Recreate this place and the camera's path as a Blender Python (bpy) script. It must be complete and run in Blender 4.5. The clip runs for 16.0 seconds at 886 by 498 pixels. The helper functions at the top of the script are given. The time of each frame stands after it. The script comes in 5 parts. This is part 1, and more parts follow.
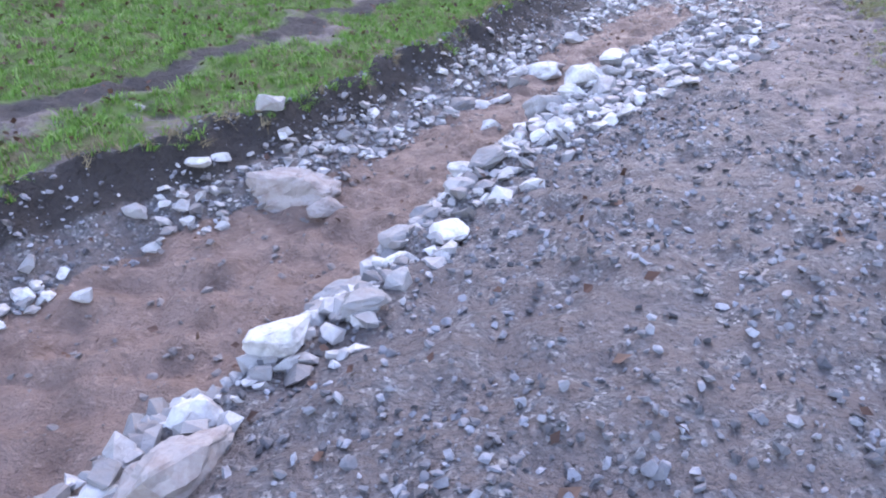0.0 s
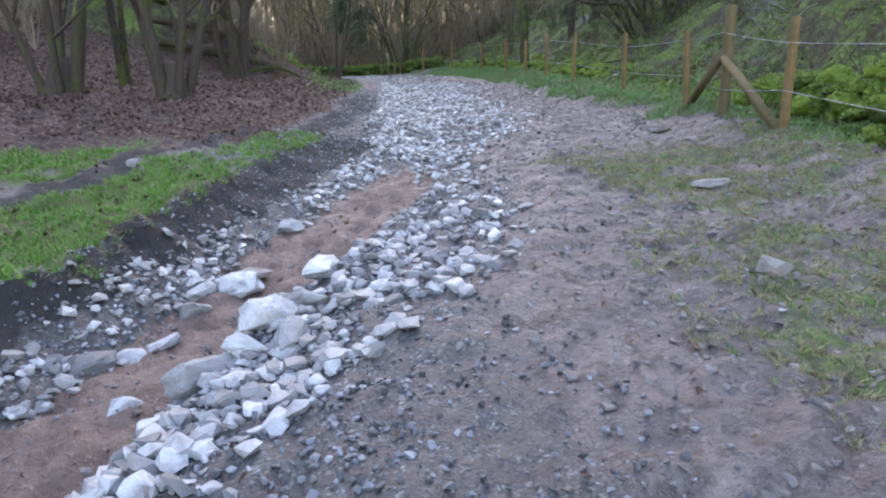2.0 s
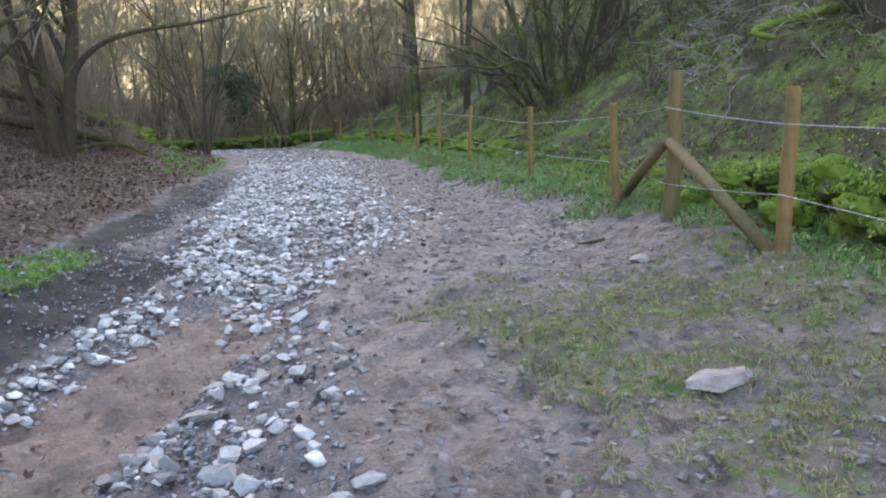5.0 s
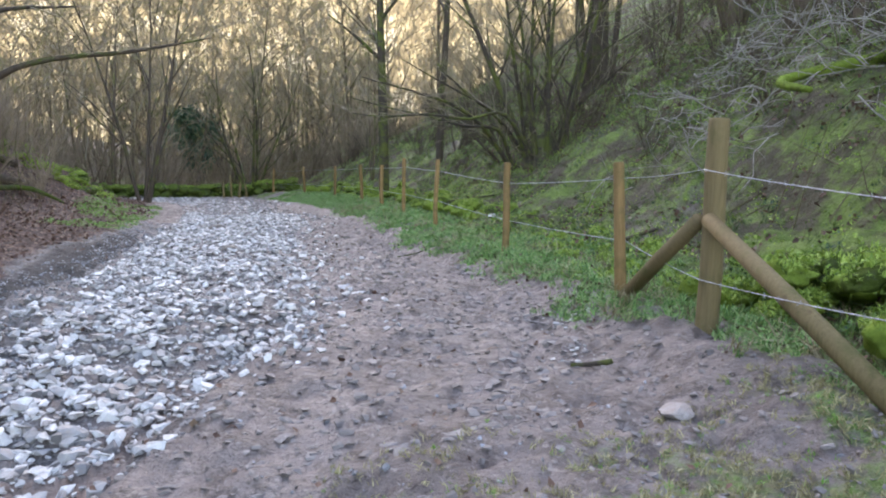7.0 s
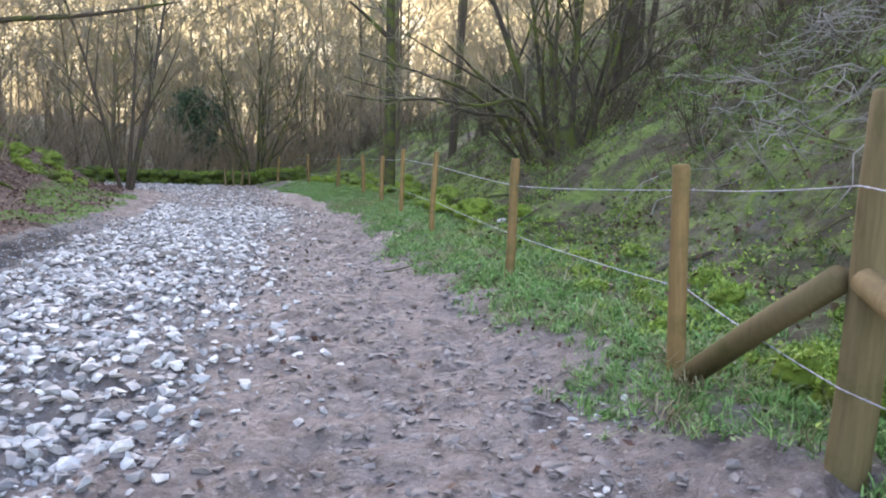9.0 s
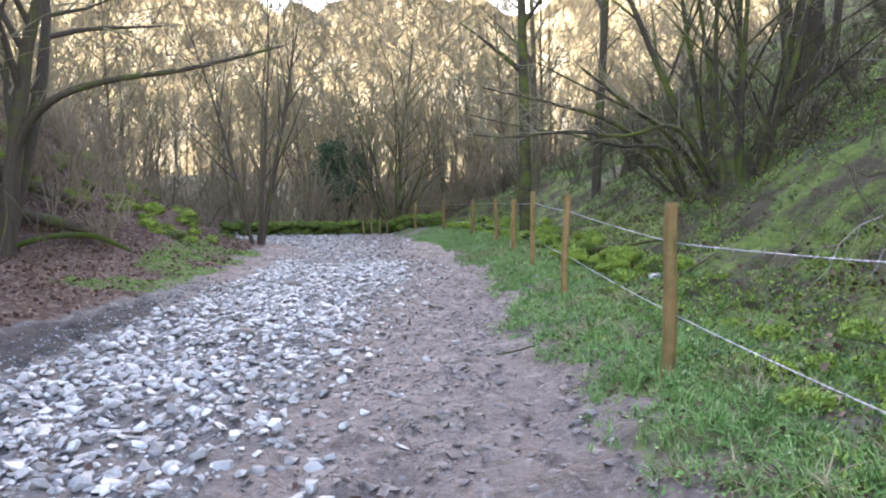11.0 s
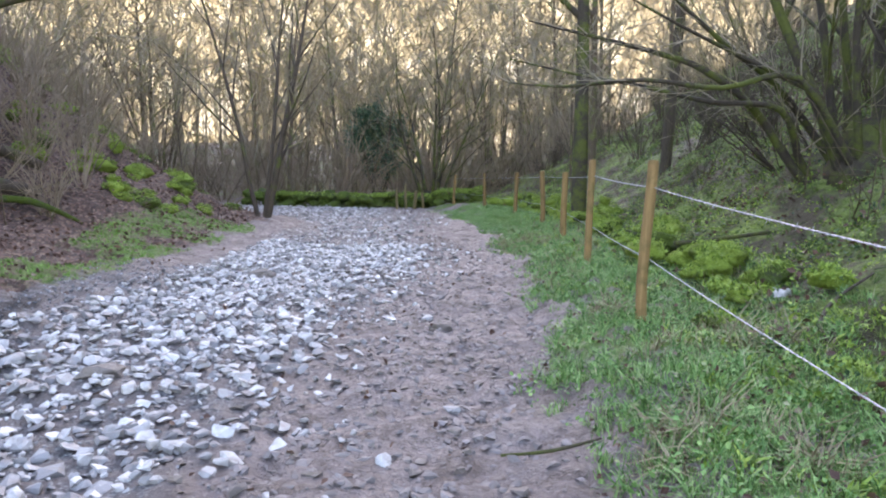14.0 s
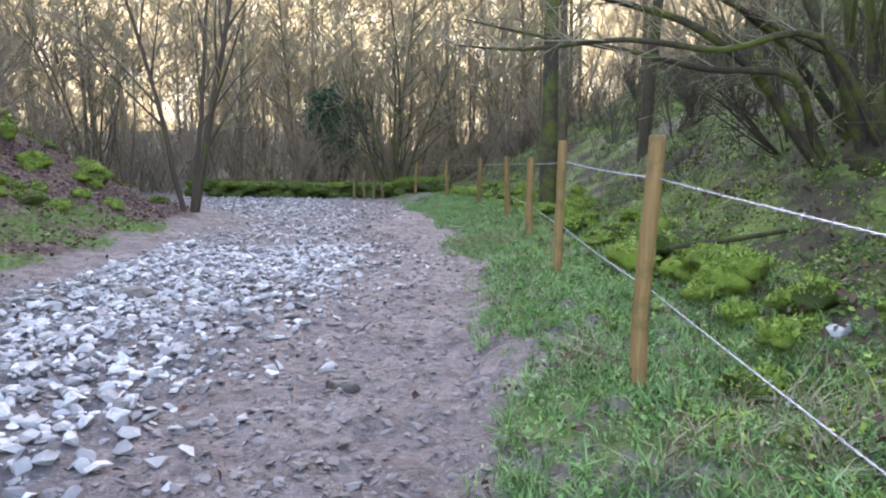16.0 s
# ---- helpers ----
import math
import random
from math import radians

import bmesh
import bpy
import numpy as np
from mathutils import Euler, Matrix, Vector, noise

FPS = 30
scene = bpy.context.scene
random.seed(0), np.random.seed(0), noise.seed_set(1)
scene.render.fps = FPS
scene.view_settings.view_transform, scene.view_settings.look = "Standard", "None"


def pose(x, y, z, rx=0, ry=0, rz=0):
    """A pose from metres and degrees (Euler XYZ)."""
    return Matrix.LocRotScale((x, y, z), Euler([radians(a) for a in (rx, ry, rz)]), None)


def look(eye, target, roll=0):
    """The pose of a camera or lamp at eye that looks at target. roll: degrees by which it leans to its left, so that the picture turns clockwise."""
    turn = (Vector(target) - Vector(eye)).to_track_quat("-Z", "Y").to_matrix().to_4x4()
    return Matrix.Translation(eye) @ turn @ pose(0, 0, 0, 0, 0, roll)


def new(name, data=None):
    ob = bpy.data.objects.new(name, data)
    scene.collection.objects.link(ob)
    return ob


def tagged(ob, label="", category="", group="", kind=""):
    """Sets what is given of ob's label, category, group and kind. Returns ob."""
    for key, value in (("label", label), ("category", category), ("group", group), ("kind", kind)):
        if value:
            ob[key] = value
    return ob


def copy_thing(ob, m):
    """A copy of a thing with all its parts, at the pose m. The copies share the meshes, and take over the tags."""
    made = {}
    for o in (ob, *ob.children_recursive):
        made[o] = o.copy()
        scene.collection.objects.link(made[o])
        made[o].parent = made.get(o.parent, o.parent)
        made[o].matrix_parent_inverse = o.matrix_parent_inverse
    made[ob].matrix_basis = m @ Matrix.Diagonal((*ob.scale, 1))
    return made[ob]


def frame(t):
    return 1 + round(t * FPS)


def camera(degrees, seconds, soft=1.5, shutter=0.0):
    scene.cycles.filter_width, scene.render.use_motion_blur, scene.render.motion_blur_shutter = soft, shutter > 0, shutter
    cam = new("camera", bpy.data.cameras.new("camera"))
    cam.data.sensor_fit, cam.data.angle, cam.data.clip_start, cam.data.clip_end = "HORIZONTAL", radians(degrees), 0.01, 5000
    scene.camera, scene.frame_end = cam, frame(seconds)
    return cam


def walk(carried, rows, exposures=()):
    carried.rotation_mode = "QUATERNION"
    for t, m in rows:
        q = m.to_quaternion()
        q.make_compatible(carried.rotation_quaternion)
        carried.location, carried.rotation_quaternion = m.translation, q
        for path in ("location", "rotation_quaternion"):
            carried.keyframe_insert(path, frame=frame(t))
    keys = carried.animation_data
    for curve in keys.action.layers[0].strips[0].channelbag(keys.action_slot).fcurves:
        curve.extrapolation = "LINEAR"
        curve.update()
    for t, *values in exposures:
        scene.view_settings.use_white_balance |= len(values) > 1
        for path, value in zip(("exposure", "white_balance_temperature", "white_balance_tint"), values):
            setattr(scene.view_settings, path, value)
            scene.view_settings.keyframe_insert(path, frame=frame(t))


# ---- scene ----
cam = camera(65.0, 16.0, soft=2.0)
PATH = [
    (0, (0.022, -0.124, 1.47), (-0.014, 1.676, 0.599), -1.9),
    (0.5, (0.182, 0.319, 1.487), (0.103, 2.164, 0.72), -3.0),
    (1, (0.404, 0.794, 1.482), (0.587, 2.655, 0.773), -1.9),
    (1.5, (0.707, 1.231, 1.535), (0.961, 3.122, 0.935), -2.7),
    (2, (0.962, 1.712, 1.563), (1.514, 3.56, 1.035), -2.3),
    (2.5, (1.198, 2.145, 1.566), (1.769, 3.98, 1.013), -3.7),
    (3, (1.368, 2.655, 1.574), (1.765, 4.548, 1.066), -3.6),
    (3.5, (1.618, 3.085, 1.568), (2.247, 4.92, 1.079), -2.7),
    (4, (1.879, 3.559, 1.647), (2.45, 5.42, 1.191), -4.5),
    (4.5, (2.128, 4.005, 1.65), (2.805, 5.862, 1.345), -3.6),
    (5, (2.433, 4.435, 1.664), (3.259, 6.223, 1.312), -2.1),
    (5.2, (2.523, 4.618, 1.645), (3.369, 6.407, 1.358), -2.3),
    (7.3, (3.805, 6.561, 1.719), (4.697, 8.341, 1.53), 0.4),
    (7.5, (3.897, 6.713, 1.738), (4.741, 8.516, 1.549), 0.3),
    (8, (4.123, 7.221, 1.733), (4.928, 9.04, 1.526), 0.9),
    (8.2, (4.294, 7.384, 1.711), (5.143, 9.179, 1.475), 1.7),
    (10.3, (5.462, 9.048, 1.872), (6.266, 10.87, 1.682), 2.2),
    (10.5, (5.54, 9.188, 1.863), (6.262, 11.043, 1.675), 2.2),
    (11, (5.811, 9.609, 1.867), (6.256, 11.555, 1.751), -0.8),
    (11.5, (5.992, 10.055, 1.866), (6.506, 11.984, 1.734), 1.0),
    (12, (6.178, 10.513, 1.85), (6.575, 12.467, 1.689), -0.1),
    (12.5, (6.261, 10.992, 1.828), (6.465, 12.977, 1.684), 0.9),
    (13, (6.395, 11.442, 1.806), (6.655, 13.42, 1.67), 0.9),
    (13.5, (6.544, 11.884, 1.818), (6.666, 13.876, 1.685), 0.1),
    (14, (6.745, 12.346, 1.825), (7.053, 14.313, 1.636), 1.0),
    (14.5, (6.874, 12.729, 1.826), (7.074, 14.713, 1.678), 0.3),
    (15, (7.066, 13.165, 1.868), (7.519, 15.103, 1.674), 2.4),
    (15.5, (7.267, 13.615, 1.83), (7.724, 15.547, 1.59), -0.7),
    (16, (7.412, 14.078, 1.841), (7.797, 16.028, 1.618), 0.6),
]
walk(cam, [(t, look(eye, target, roll)) for t, eye, target, roll in PATH], exposures=[(0.0, 2.74, 7150, 32), (1.0, 2.6, 7350, 28), (3.5, 2.42, 7950, 19), (7.5, 2.76, 8350, 22), (16.0, 2.95, 7950, 25)])

# ---- sky, sun ----
world = bpy.data.worlds.new("sky")
scene.world = world
world.use_nodes = True
_nt = world.node_tree
_nt.nodes.clear()
_out = _nt.nodes.new("ShaderNodeOutputWorld")
_bg = _nt.nodes.new("ShaderNodeBackground")
_sky = _nt.nodes.new("ShaderNodeTexSky")
_sky.sky_type = "NISHITA"
_sky.sun_disc = False
_sky.dust_density = 0.2
SUN_UP, SUN_AZ = 27.0, 14.0
# emission of the far backdrop, in place of sun and bright sky there
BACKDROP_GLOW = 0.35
_sky.sun_elevation, _sky.sun_rotation = radians(SUN_UP), radians(SUN_AZ)
_bg.inputs["Strength"].default_value = 0.15
_nt.links.new(_sky.outputs["Color"], _bg.inputs["Color"])
_nt.links.new(_bg.outputs["Background"], _out.inputs["Surface"])
sun = new("sun", bpy.data.lights.new("sun", "SUN"))
sun.data.energy, sun.data.angle, sun.data.color = 0.5, radians(60), (1.0, 0.97, 0.92)
_way = Vector((math.sin(radians(SUN_AZ)) * math.cos(radians(SUN_UP)), math.cos(radians(SUN_AZ)) * math.cos(radians(SUN_UP)), math.sin(radians(SUN_UP))))
sun.matrix_world = look(tuple(_way * 200), (0, 0, 0))


# ---- materials ----
class Nodes:
    """A small shorthand for node trees."""

    def __init__(self, name, rough=0.8, spec=0.3):
        self.mat = bpy.data.materials.new(name)
        self.mat.use_nodes = True
        self.t = self.mat.node_tree
        self.bsdf = self.t.nodes["Principled BSDF"]
        self.bsdf.inputs["Roughness"].default_value = rough
        self.bsdf.inputs["Specular IOR Level"].default_value = spec

    def put(self, value, socket):
        if hasattr(value, "is_linked"):
            self.t.links.new(value, socket)
        elif isinstance(value, tuple) and len(value) == 3 and socket.type == "RGBA":
            socket.default_value = (*value, 1)
        else:
            socket.default_value = value

    def coords(self, kind="Object"):
        return self.t.nodes.new("ShaderNodeTexCoord").outputs[kind]

    def position(self):
        return self.t.nodes.new("ShaderNodeNewGeometry").outputs["Position"]

    def island(self):
        return self.t.nodes.new("ShaderNodeNewGeometry").outputs["Random Per Island"]

    def chance(self):
        return self.t.nodes.new("ShaderNodeObjectInfo").outputs["Random"]

    def attribute(self, name):
        n = self.t.nodes.new("ShaderNodeAttribute")
        n.attribute_name = name
        s = self.t.nodes.new("ShaderNodeSeparateColor")
        self.t.links.new(n.outputs["Color"], s.inputs["Color"])
        return s.outputs

    def noise(self, vec, scale, detail=4.0, rough=0.6, which="Fac"):
        n = self.t.nodes.new("ShaderNodeTexNoise")
        n.inputs["Scale"].default_value, n.inputs["Detail"].default_value, n.inputs["Roughness"].default_value = scale, detail, rough
        self.t.links.new(vec, n.inputs["Vector"])
        return n.outputs[which]

    def cells(self, vec, scale, which="Color", feature="F1"):
        n = self.t.nodes.new("ShaderNodeTexVoronoi")
        n.feature = feature
        n.inputs["Scale"].default_value = scale
        self.t.links.new(vec, n.inputs["Vector"])
        return n.outputs[which]

    def stretch(self, vec, s):
        n = self.t.nodes.new("ShaderNodeMapping")
        n.inputs["Scale"].default_value = s
        self.t.links.new(vec, n.inputs["Vector"])
        return n.outputs["Vector"]

    def ramp(self, fac, stops):
        n = self.t.nodes.new("ShaderNodeValToRGB")
        els = n.color_ramp.elements
        while len(els) < len(stops):
            els.new(0.5)
        for e, (p, c) in zip(els, stops):
            e.position = p
            e.color = (*c, 1) if isinstance(c, tuple) else (c, c, c, 1)
        self.t.links.new(fac, n.inputs["Fac"])
        return n.outputs["Color"]

    def mix(self, fac, a, b, how="MIX"):
        n = self.t.nodes.new("ShaderNodeMix")
        n.data_type, n.blend_type = "RGBA", how
        self.put(fac, n.inputs[0]), self.put(a, n.inputs[6]), self.put(b, n.inputs[7])
        return n.outputs[2]

    def math(self, op, a, b=0.0):
        n = self.t.nodes.new("ShaderNodeMath")
        n.operation = op
        self.put(a, n.inputs[0]), self.put(b, n.inputs[1])
        return n.outputs[0]

    def bump(self, height, strength=0.5, distance=0.01, under=None):
        n = self.t.nodes.new("ShaderNodeBump")
        n.inputs["Strength"].default_value, n.inputs["Distance"].default_value = strength, distance
        self.put(height, n.inputs["Height"])
        if under is not None:
            self.put(under, n.inputs["Normal"])
        return n.outputs["Normal"]

    def done(self, colour, rough=None, normal=None):
        self.put(colour, self.bsdf.inputs["Base Color"])
        if rough is not None:
            self.put(rough, self.bsdf.inputs["Roughness"])
        if normal is not None:
            self.put(normal, self.bsdf.inputs["Normal"])
        return self.mat


def ground_material():
    n = Nodes("ground_earth", 0.75, 0.4)
    p = n.position()
    z1, z2 = n.attribute("zone_a"), n.attribute("zone_b")
    fine, mid, big = n.noise(p, 45, 6, 0.7), n.noise(p, 9, 5, 0.65), n.noise(p, 1.3, 4)
    mud = n.mix(mid, (0.12, 0.094, 0.088), (0.325, 0.27, 0.255))
    mud = n.mix(n.ramp(big, [(0.35, 0.0), (0.65, 1.0)]), mud, n.mix(mid, (0.085, 0.068, 0.064), (0.2, 0.162, 0.152)))
    tread = n.noise(p, 5.5, 6, 0.75)
    mud = n.mix(n.ramp(tread, [(0.48, 0.0), (0.6, 0.92)]), mud, n.mix(fine, (0.06, 0.045, 0.04), (0.13, 0.098, 0.088)))
    mud = n.mix(n.ramp(n.noise(p, 20, 5, 0.7), [(0.56, 0.0), (0.66, 0.75)]), mud, (0.33, 0.285, 0.265))
    prints = n.cells(n.mix(0.12, p, n.noise(p, 7, 3, 0.6, "Color")), 11, "Distance")
    mud = n.mix(n.ramp(prints, [(0.1, 0.55), (0.3, 0.0)]), mud, (0.055, 0.04, 0.036))
    # crushed grey stone, each chip with its own tone
    chips = n.cells(p, 70)
    tone = n.t.nodes.new("ShaderNodeSeparateColor")
    n.t.links.new(chips, tone.inputs["Color"])
    grey = n.ramp(tone.outputs[0], [(0.0, (0.06, 0.06, 0.064)), (0.5, (0.12, 0.12, 0.125)), (0.85, (0.2, 0.2, 0.2)), (1.0, (0.4, 0.4, 0.39))])
    grey = n.mix(n.ramp(mid, [(0.36, 0.0), (0.56, 0.9)]), grey, n.mix(fine, (0.085, 0.07, 0.066), (0.19, 0.155, 0.145)))
    clay = n.mix(mid, (0.175, 0.115, 0.092), (0.315, 0.215, 0.175))
    clay = n.mix(n.ramp(n.noise(p, 4.5, 6, 0.7), [(0.45, 0.0), (0.62, 0.75)]), clay, (0.13, 0.08, 0.062))
    clay = n.mix(n.ramp(n.noise(p, 22, 5, 0.7), [(0.56, 0.0), (0.66, 0.6)]), clay, (0.4, 0.29, 0.24))
    turf = n.mix(mid, (0.055, 0.105, 0.022), (0.13, 0.22, 0.045))
    turf = n.mix(n.ramp(n.noise(p, 2.2, 6, 0.7), [(0.46, 0.0), (0.6, 0.85)]), turf, n.mix(fine, (0.085, 0.065, 0.035), (0.2, 0.155, 0.09)))
    litter_cells = n.cells(p, 26)
    lc = n.t.nodes.new("ShaderNodeSeparateColor")
    n.t.links.new(litter_cells, lc.inputs["Color"])
    litter = n.ramp(lc.outputs[1], [(0.0, (0.035, 0.02, 0.016)), (0.5, (0.085, 0.046, 0.036)), (0.85, (0.16, 0.09, 0.066)), (1.0, (0.26, 0.18, 0.13))])
    litter = n.mix(n.ramp(mid, [(0.45, 0.0), (0.7, 0.5)]), litter, (0.055, 0.04, 0.033))
    moss = n.mix(mid, (0.035, 0.06, 0.012), (0.21, 0.31, 0.055))
    moss = n.mix(n.ramp(n.noise(p, 1.1, 7, 0.75), [(0.43, 0.0), (0.54, 0.92)]), moss, n.mix(fine, (0.018, 0.013, 0.009), (0.1, 0.07, 0.046)))
    dark = n.mix(fine, (0.022, 0.02, 0.02), (0.07, 0.06, 0.056))
    def edge(mask, w=0.5):
        m = n.math("ADD", mask, n.math("MULTIPLY", n.math("SUBTRACT", mid, 0.5), w))
        return n.ramp(m, [(0.38, 0.0), (0.6, 1.0)])
    col = mud
    col = n.mix(edge(z1[1], 0.7), col, grey)
    col = n.mix(edge(z1[2], 0.3), col, clay)
    col = n.mix(edge(z2[0], 0.5), col, litter)
    col = n.mix(edge(z2[1], 0.6), col, moss)
    col = n.mix(edge(z2[2], 0.5), col, dark)
    col = n.mix(edge(z1[0], 0.9), col, turf)
    rough = n.ramp(n.noise(p, 5, 4), [(0.3, 0.34), (0.7, 0.75)])
    rough = n.mix(n.math("MAXIMUM", n.math("MAXIMUM", z1[0], z2[2]), n.math("MAXIMUM", z2[0], z2[1])), rough, (0.85, 0.85, 0.85))
    nm = n.bump(tread, 0.9, 0.08)
    nm = n.bump(prints, 0.5, 0.03, nm)
    nm = n.bump(mid, 0.8, 0.045, nm)
    nm = n.bump(fine, 0.6, 0.014, nm)
    nm = n.bump(n.cells(p, 70, "Distance"), 0.3, 0.008, nm)
    return n.done(col, rough, nm)


def stone_material(name, lo, hi, stain, rough=0.6):
    n = Nodes(name, rough, 0.4)
    c = n.coords()
    r = n.math("FRACT", n.math("ADD", n.chance(), n.island()))
    base = n.ramp(r, [(0.0, lo), (0.55, tuple((a + b) / 2 for a, b in zip(lo, hi))), (1.0, hi)])
    p = n.position()
    grime = n.noise(p, 14, 6, 0.7)
    col = n.mix(n.ramp(grime, [(0.45, 0.0), (0.7, 0.75)]), base, stain)
    col = n.mix(n.math("MULTIPLY", n.noise(p, 90, 4), 0.35), col, (0.2, 0.19, 0.19))
    nm = n.bump(n.noise(p, 70, 6, 0.7), 0.5, 0.008)
    nm = n.bump(n.noise(p, 17, 5), 0.4, 0.02, nm)
    return n.done(col, n.ramp(grime, [(0.3, rough - 0.15), (0.7, rough + 0.2)]), nm)


def bark_material(name, lo, hi, moss, amount):
    n = Nodes(name, 0.85, 0.25)
    p = n.position()
    s = n.stretch(p, (9, 9, 1.6))
    grain = n.noise(s, 3, 6, 0.65)
    col = n.mix(grain, lo, hi)
    m = n.math("ADD", n.noise(p, 2.2, 5, 0.7), n.math("MULTIPLY", n.noise(p, 13, 4), 0.25))
    col = n.mix(n.ramp(m, [(0.74 - amount * 0.35, 0.0), (0.84 - amount * 0.3, 0.9)]), col, n.mix(n.noise(p, 30, 3), moss, tuple(v * 1.9 for v in moss)))
    return n.done(col, None, n.bump(grain, 0.8, 0.025))


def leaf_material(name, stops, rough=0.6):
    n = Nodes(name, rough, 0.3)
    r = n.island()
    col = n.ramp(r, stops)
    col = n.mix(n.math("MULTIPLY", n.noise(n.position(), 3, 4), 0.5), col, stops[0][1], "MIX")
    return n.done(col)


def timber_material(name, lo, hi, green):
    n = Nodes(name, 0.75, 0.25)
    c = n.coords()
    grain = n.noise(n.stretch(c, (30, 30, 2.2)), 2.0, 6, 0.65)
    knot = n.ramp(n.cells(n.stretch(c, (7, 7, 2.4)), 1.0, "Distance"), [(0.0, 1.0), (0.16, 0.0)])
    col = n.mix(grain, lo, hi)
    col = n.mix(n.math("MULTIPLY", n.chance(), 0.35), col, lo)
    col = n.mix(n.math("MULTIPLY", knot, 0.6), col, (0.075, 0.04, 0.02))
    g = n.ramp(n.noise(n.position(), 4.5, 5, 0.7), [(0.5, 0.0), (0.68, 0.7)])
    col = n.mix(g, col, green)
    return n.done(col, None, n.bump(grain, 0.5, 0.006))


def wire_material():
    n = Nodes("galvanised_wire", 0.5, 0.5)
    n.bsdf.inputs["Metallic"].default_value = 0.85
    return n.done(n.mix(n.noise(n.position(), 60), (0.28, 0.3, 0.35), (0.52, 0.54, 0.6)))


def moss_material(name, lo, hi, under):
    n = Nodes(name, 0.95, 0.1)
    p = n.position()
    t = n.noise(p, 38, 6, 0.75)
    col = n.mix(t, lo, hi)
    col = n.mix(n.ramp(n.noise(p, 3.4, 5, 0.7), [(0.5, 0.0), (0.66, 0.85)]), col, under)
    nm = n.bump(t, 0.9, 0.03)
    return n.done(col, None, nm)


M_ground = ground_material()
M_pale = stone_material("pale_limestone", (0.15, 0.15, 0.155), (0.76, 0.76, 0.75), (0.28, 0.23, 0.2), 0.42)
M_white = stone_material("washed_white_limestone", (0.2, 0.2, 0.205), (0.82, 0.82, 0.8), (0.3, 0.25, 0.22), 0.42)
M_chip = stone_material("blue_grey_chippings", (0.03, 0.033, 0.04), (0.4, 0.42, 0.46), (0.06, 0.055, 0.055), 0.45)
M_slab = stone_material("weathered_limestone", (0.33, 0.29, 0.27), (0.47, 0.42, 0.39), (0.24, 0.16, 0.13), 0.65)
M_brown_rock = stone_material("muddy_rock", (0.13, 0.105, 0.09), (0.24, 0.2, 0.175), (0.085, 0.075, 0.045), 0.6)
M_mud = stone_material("trampled_mud", (0.15, 0.13, 0.123), (0.28, 0.246, 0.236), (0.13, 0.107, 0.098), 0.55)
M_bark = bark_material("hazel_bark", (0.02, 0.015, 0.011), (0.13, 0.1, 0.075), (0.05, 0.06, 0.015), 0.25)
M_bark_moss = bark_material("mossy_bark", (0.022, 0.018, 0.014), (0.085, 0.068, 0.05), (0.06, 0.072, 0.016), 0.45)
M_bark_far = bark_material("far_bark", (0.035, 0.026, 0.018), (0.19, 0.14, 0.095), (0.09, 0.1, 0.03), 0.3)
# twig colour made paler and warmer: sunlight on the far woods, painted in
M_far_wood = bark_material("far_twigs_painted_sunlit", (0.24, 0.185, 0.115), (0.5, 0.4, 0.26), (0.14, 0.14, 0.05), 0.2)
M_twig = bark_material("twigs", (0.12, 0.1, 0.072), (0.36, 0.305, 0.222), (0.14, 0.14, 0.045), 0.3)
M_brush = bark_material("russet_brush", (0.13, 0.095, 0.066), (0.36, 0.28, 0.2), (0.13, 0.13, 0.045), 0.15)
M_dead = bark_material("bleached_dead_wood", (0.2, 0.175, 0.155), (0.42, 0.39, 0.36), (0.09, 0.1, 0.04), 0.1)
M_blade = leaf_material("grass_blades", [(0.0, (0.07, 0.17, 0.025)), (0.5, (0.14, 0.32, 0.05)), (0.82, (0.22, 0.43, 0.085)), (1.0, (0.36, 0.34, 0.17))])
M_verge = leaf_material("verge_plants", [(0.0, (0.05, 0.12, 0.03)), (0.5, (0.16, 0.35, 0.1)), (0.88, (0.32, 0.5, 0.17)), (1.0, (0.46, 0.42, 0.27))])
M_fern = leaf_material("slope_fronds", [(0.0, (0.025, 0.055, 0.014)), (0.5, (0.09, 0.16, 0.04)), (0.9, (0.2, 0.28, 0.07)), (1.0, (0.3, 0.24, 0.13))])
M_straw = leaf_material("dry_grass", [(0.0, (0.16, 0.125, 0.07)), (1.0, (0.42, 0.36, 0.22))])
M_worn = leaf_material("trampled_olive_grass", [(0.0, (0.16, 0.145, 0.07)), (0.6, (0.34, 0.31, 0.15)), (1.0, (0.5, 0.44, 0.26))])
M_dead_leaf = leaf_material("dead_leaves", [(0.0, (0.055, 0.028, 0.02)), (0.5, (0.12, 0.06, 0.042)), (0.9, (0.2, 0.115, 0.08)), (1.0, (0.34, 0.25, 0.19))])
M_ivy = leaf_material("ivy_leaves", [(0.0, (0.02, 0.05, 0.026)), (0.7, (0.045, 0.105, 0.055)), (1.0, (0.1, 0.18, 0.09))], 0.35)
M_post = timber_material("treated_timber", (0.12, 0.066, 0.028), (0.43, 0.265, 0.11), (0.1, 0.09, 0.03))
M_post_old = timber_material("green_stained_timber", (0.085, 0.062, 0.03), (0.26, 0.19, 0.09), (0.075, 0.08, 0.022))
M_wire = wire_material()
M_moss = moss_material("moss_cushion", (0.06, 0.1, 0.016), (0.33, 0.46, 0.08), (0.09, 0.11, 0.035))
M_moss_shoot = leaf_material("moss_shoots", [(0.0, (0.07, 0.12, 0.02)), (0.5, (0.22, 0.36, 0.055)), (1.0, (0.42, 0.54, 0.11))])
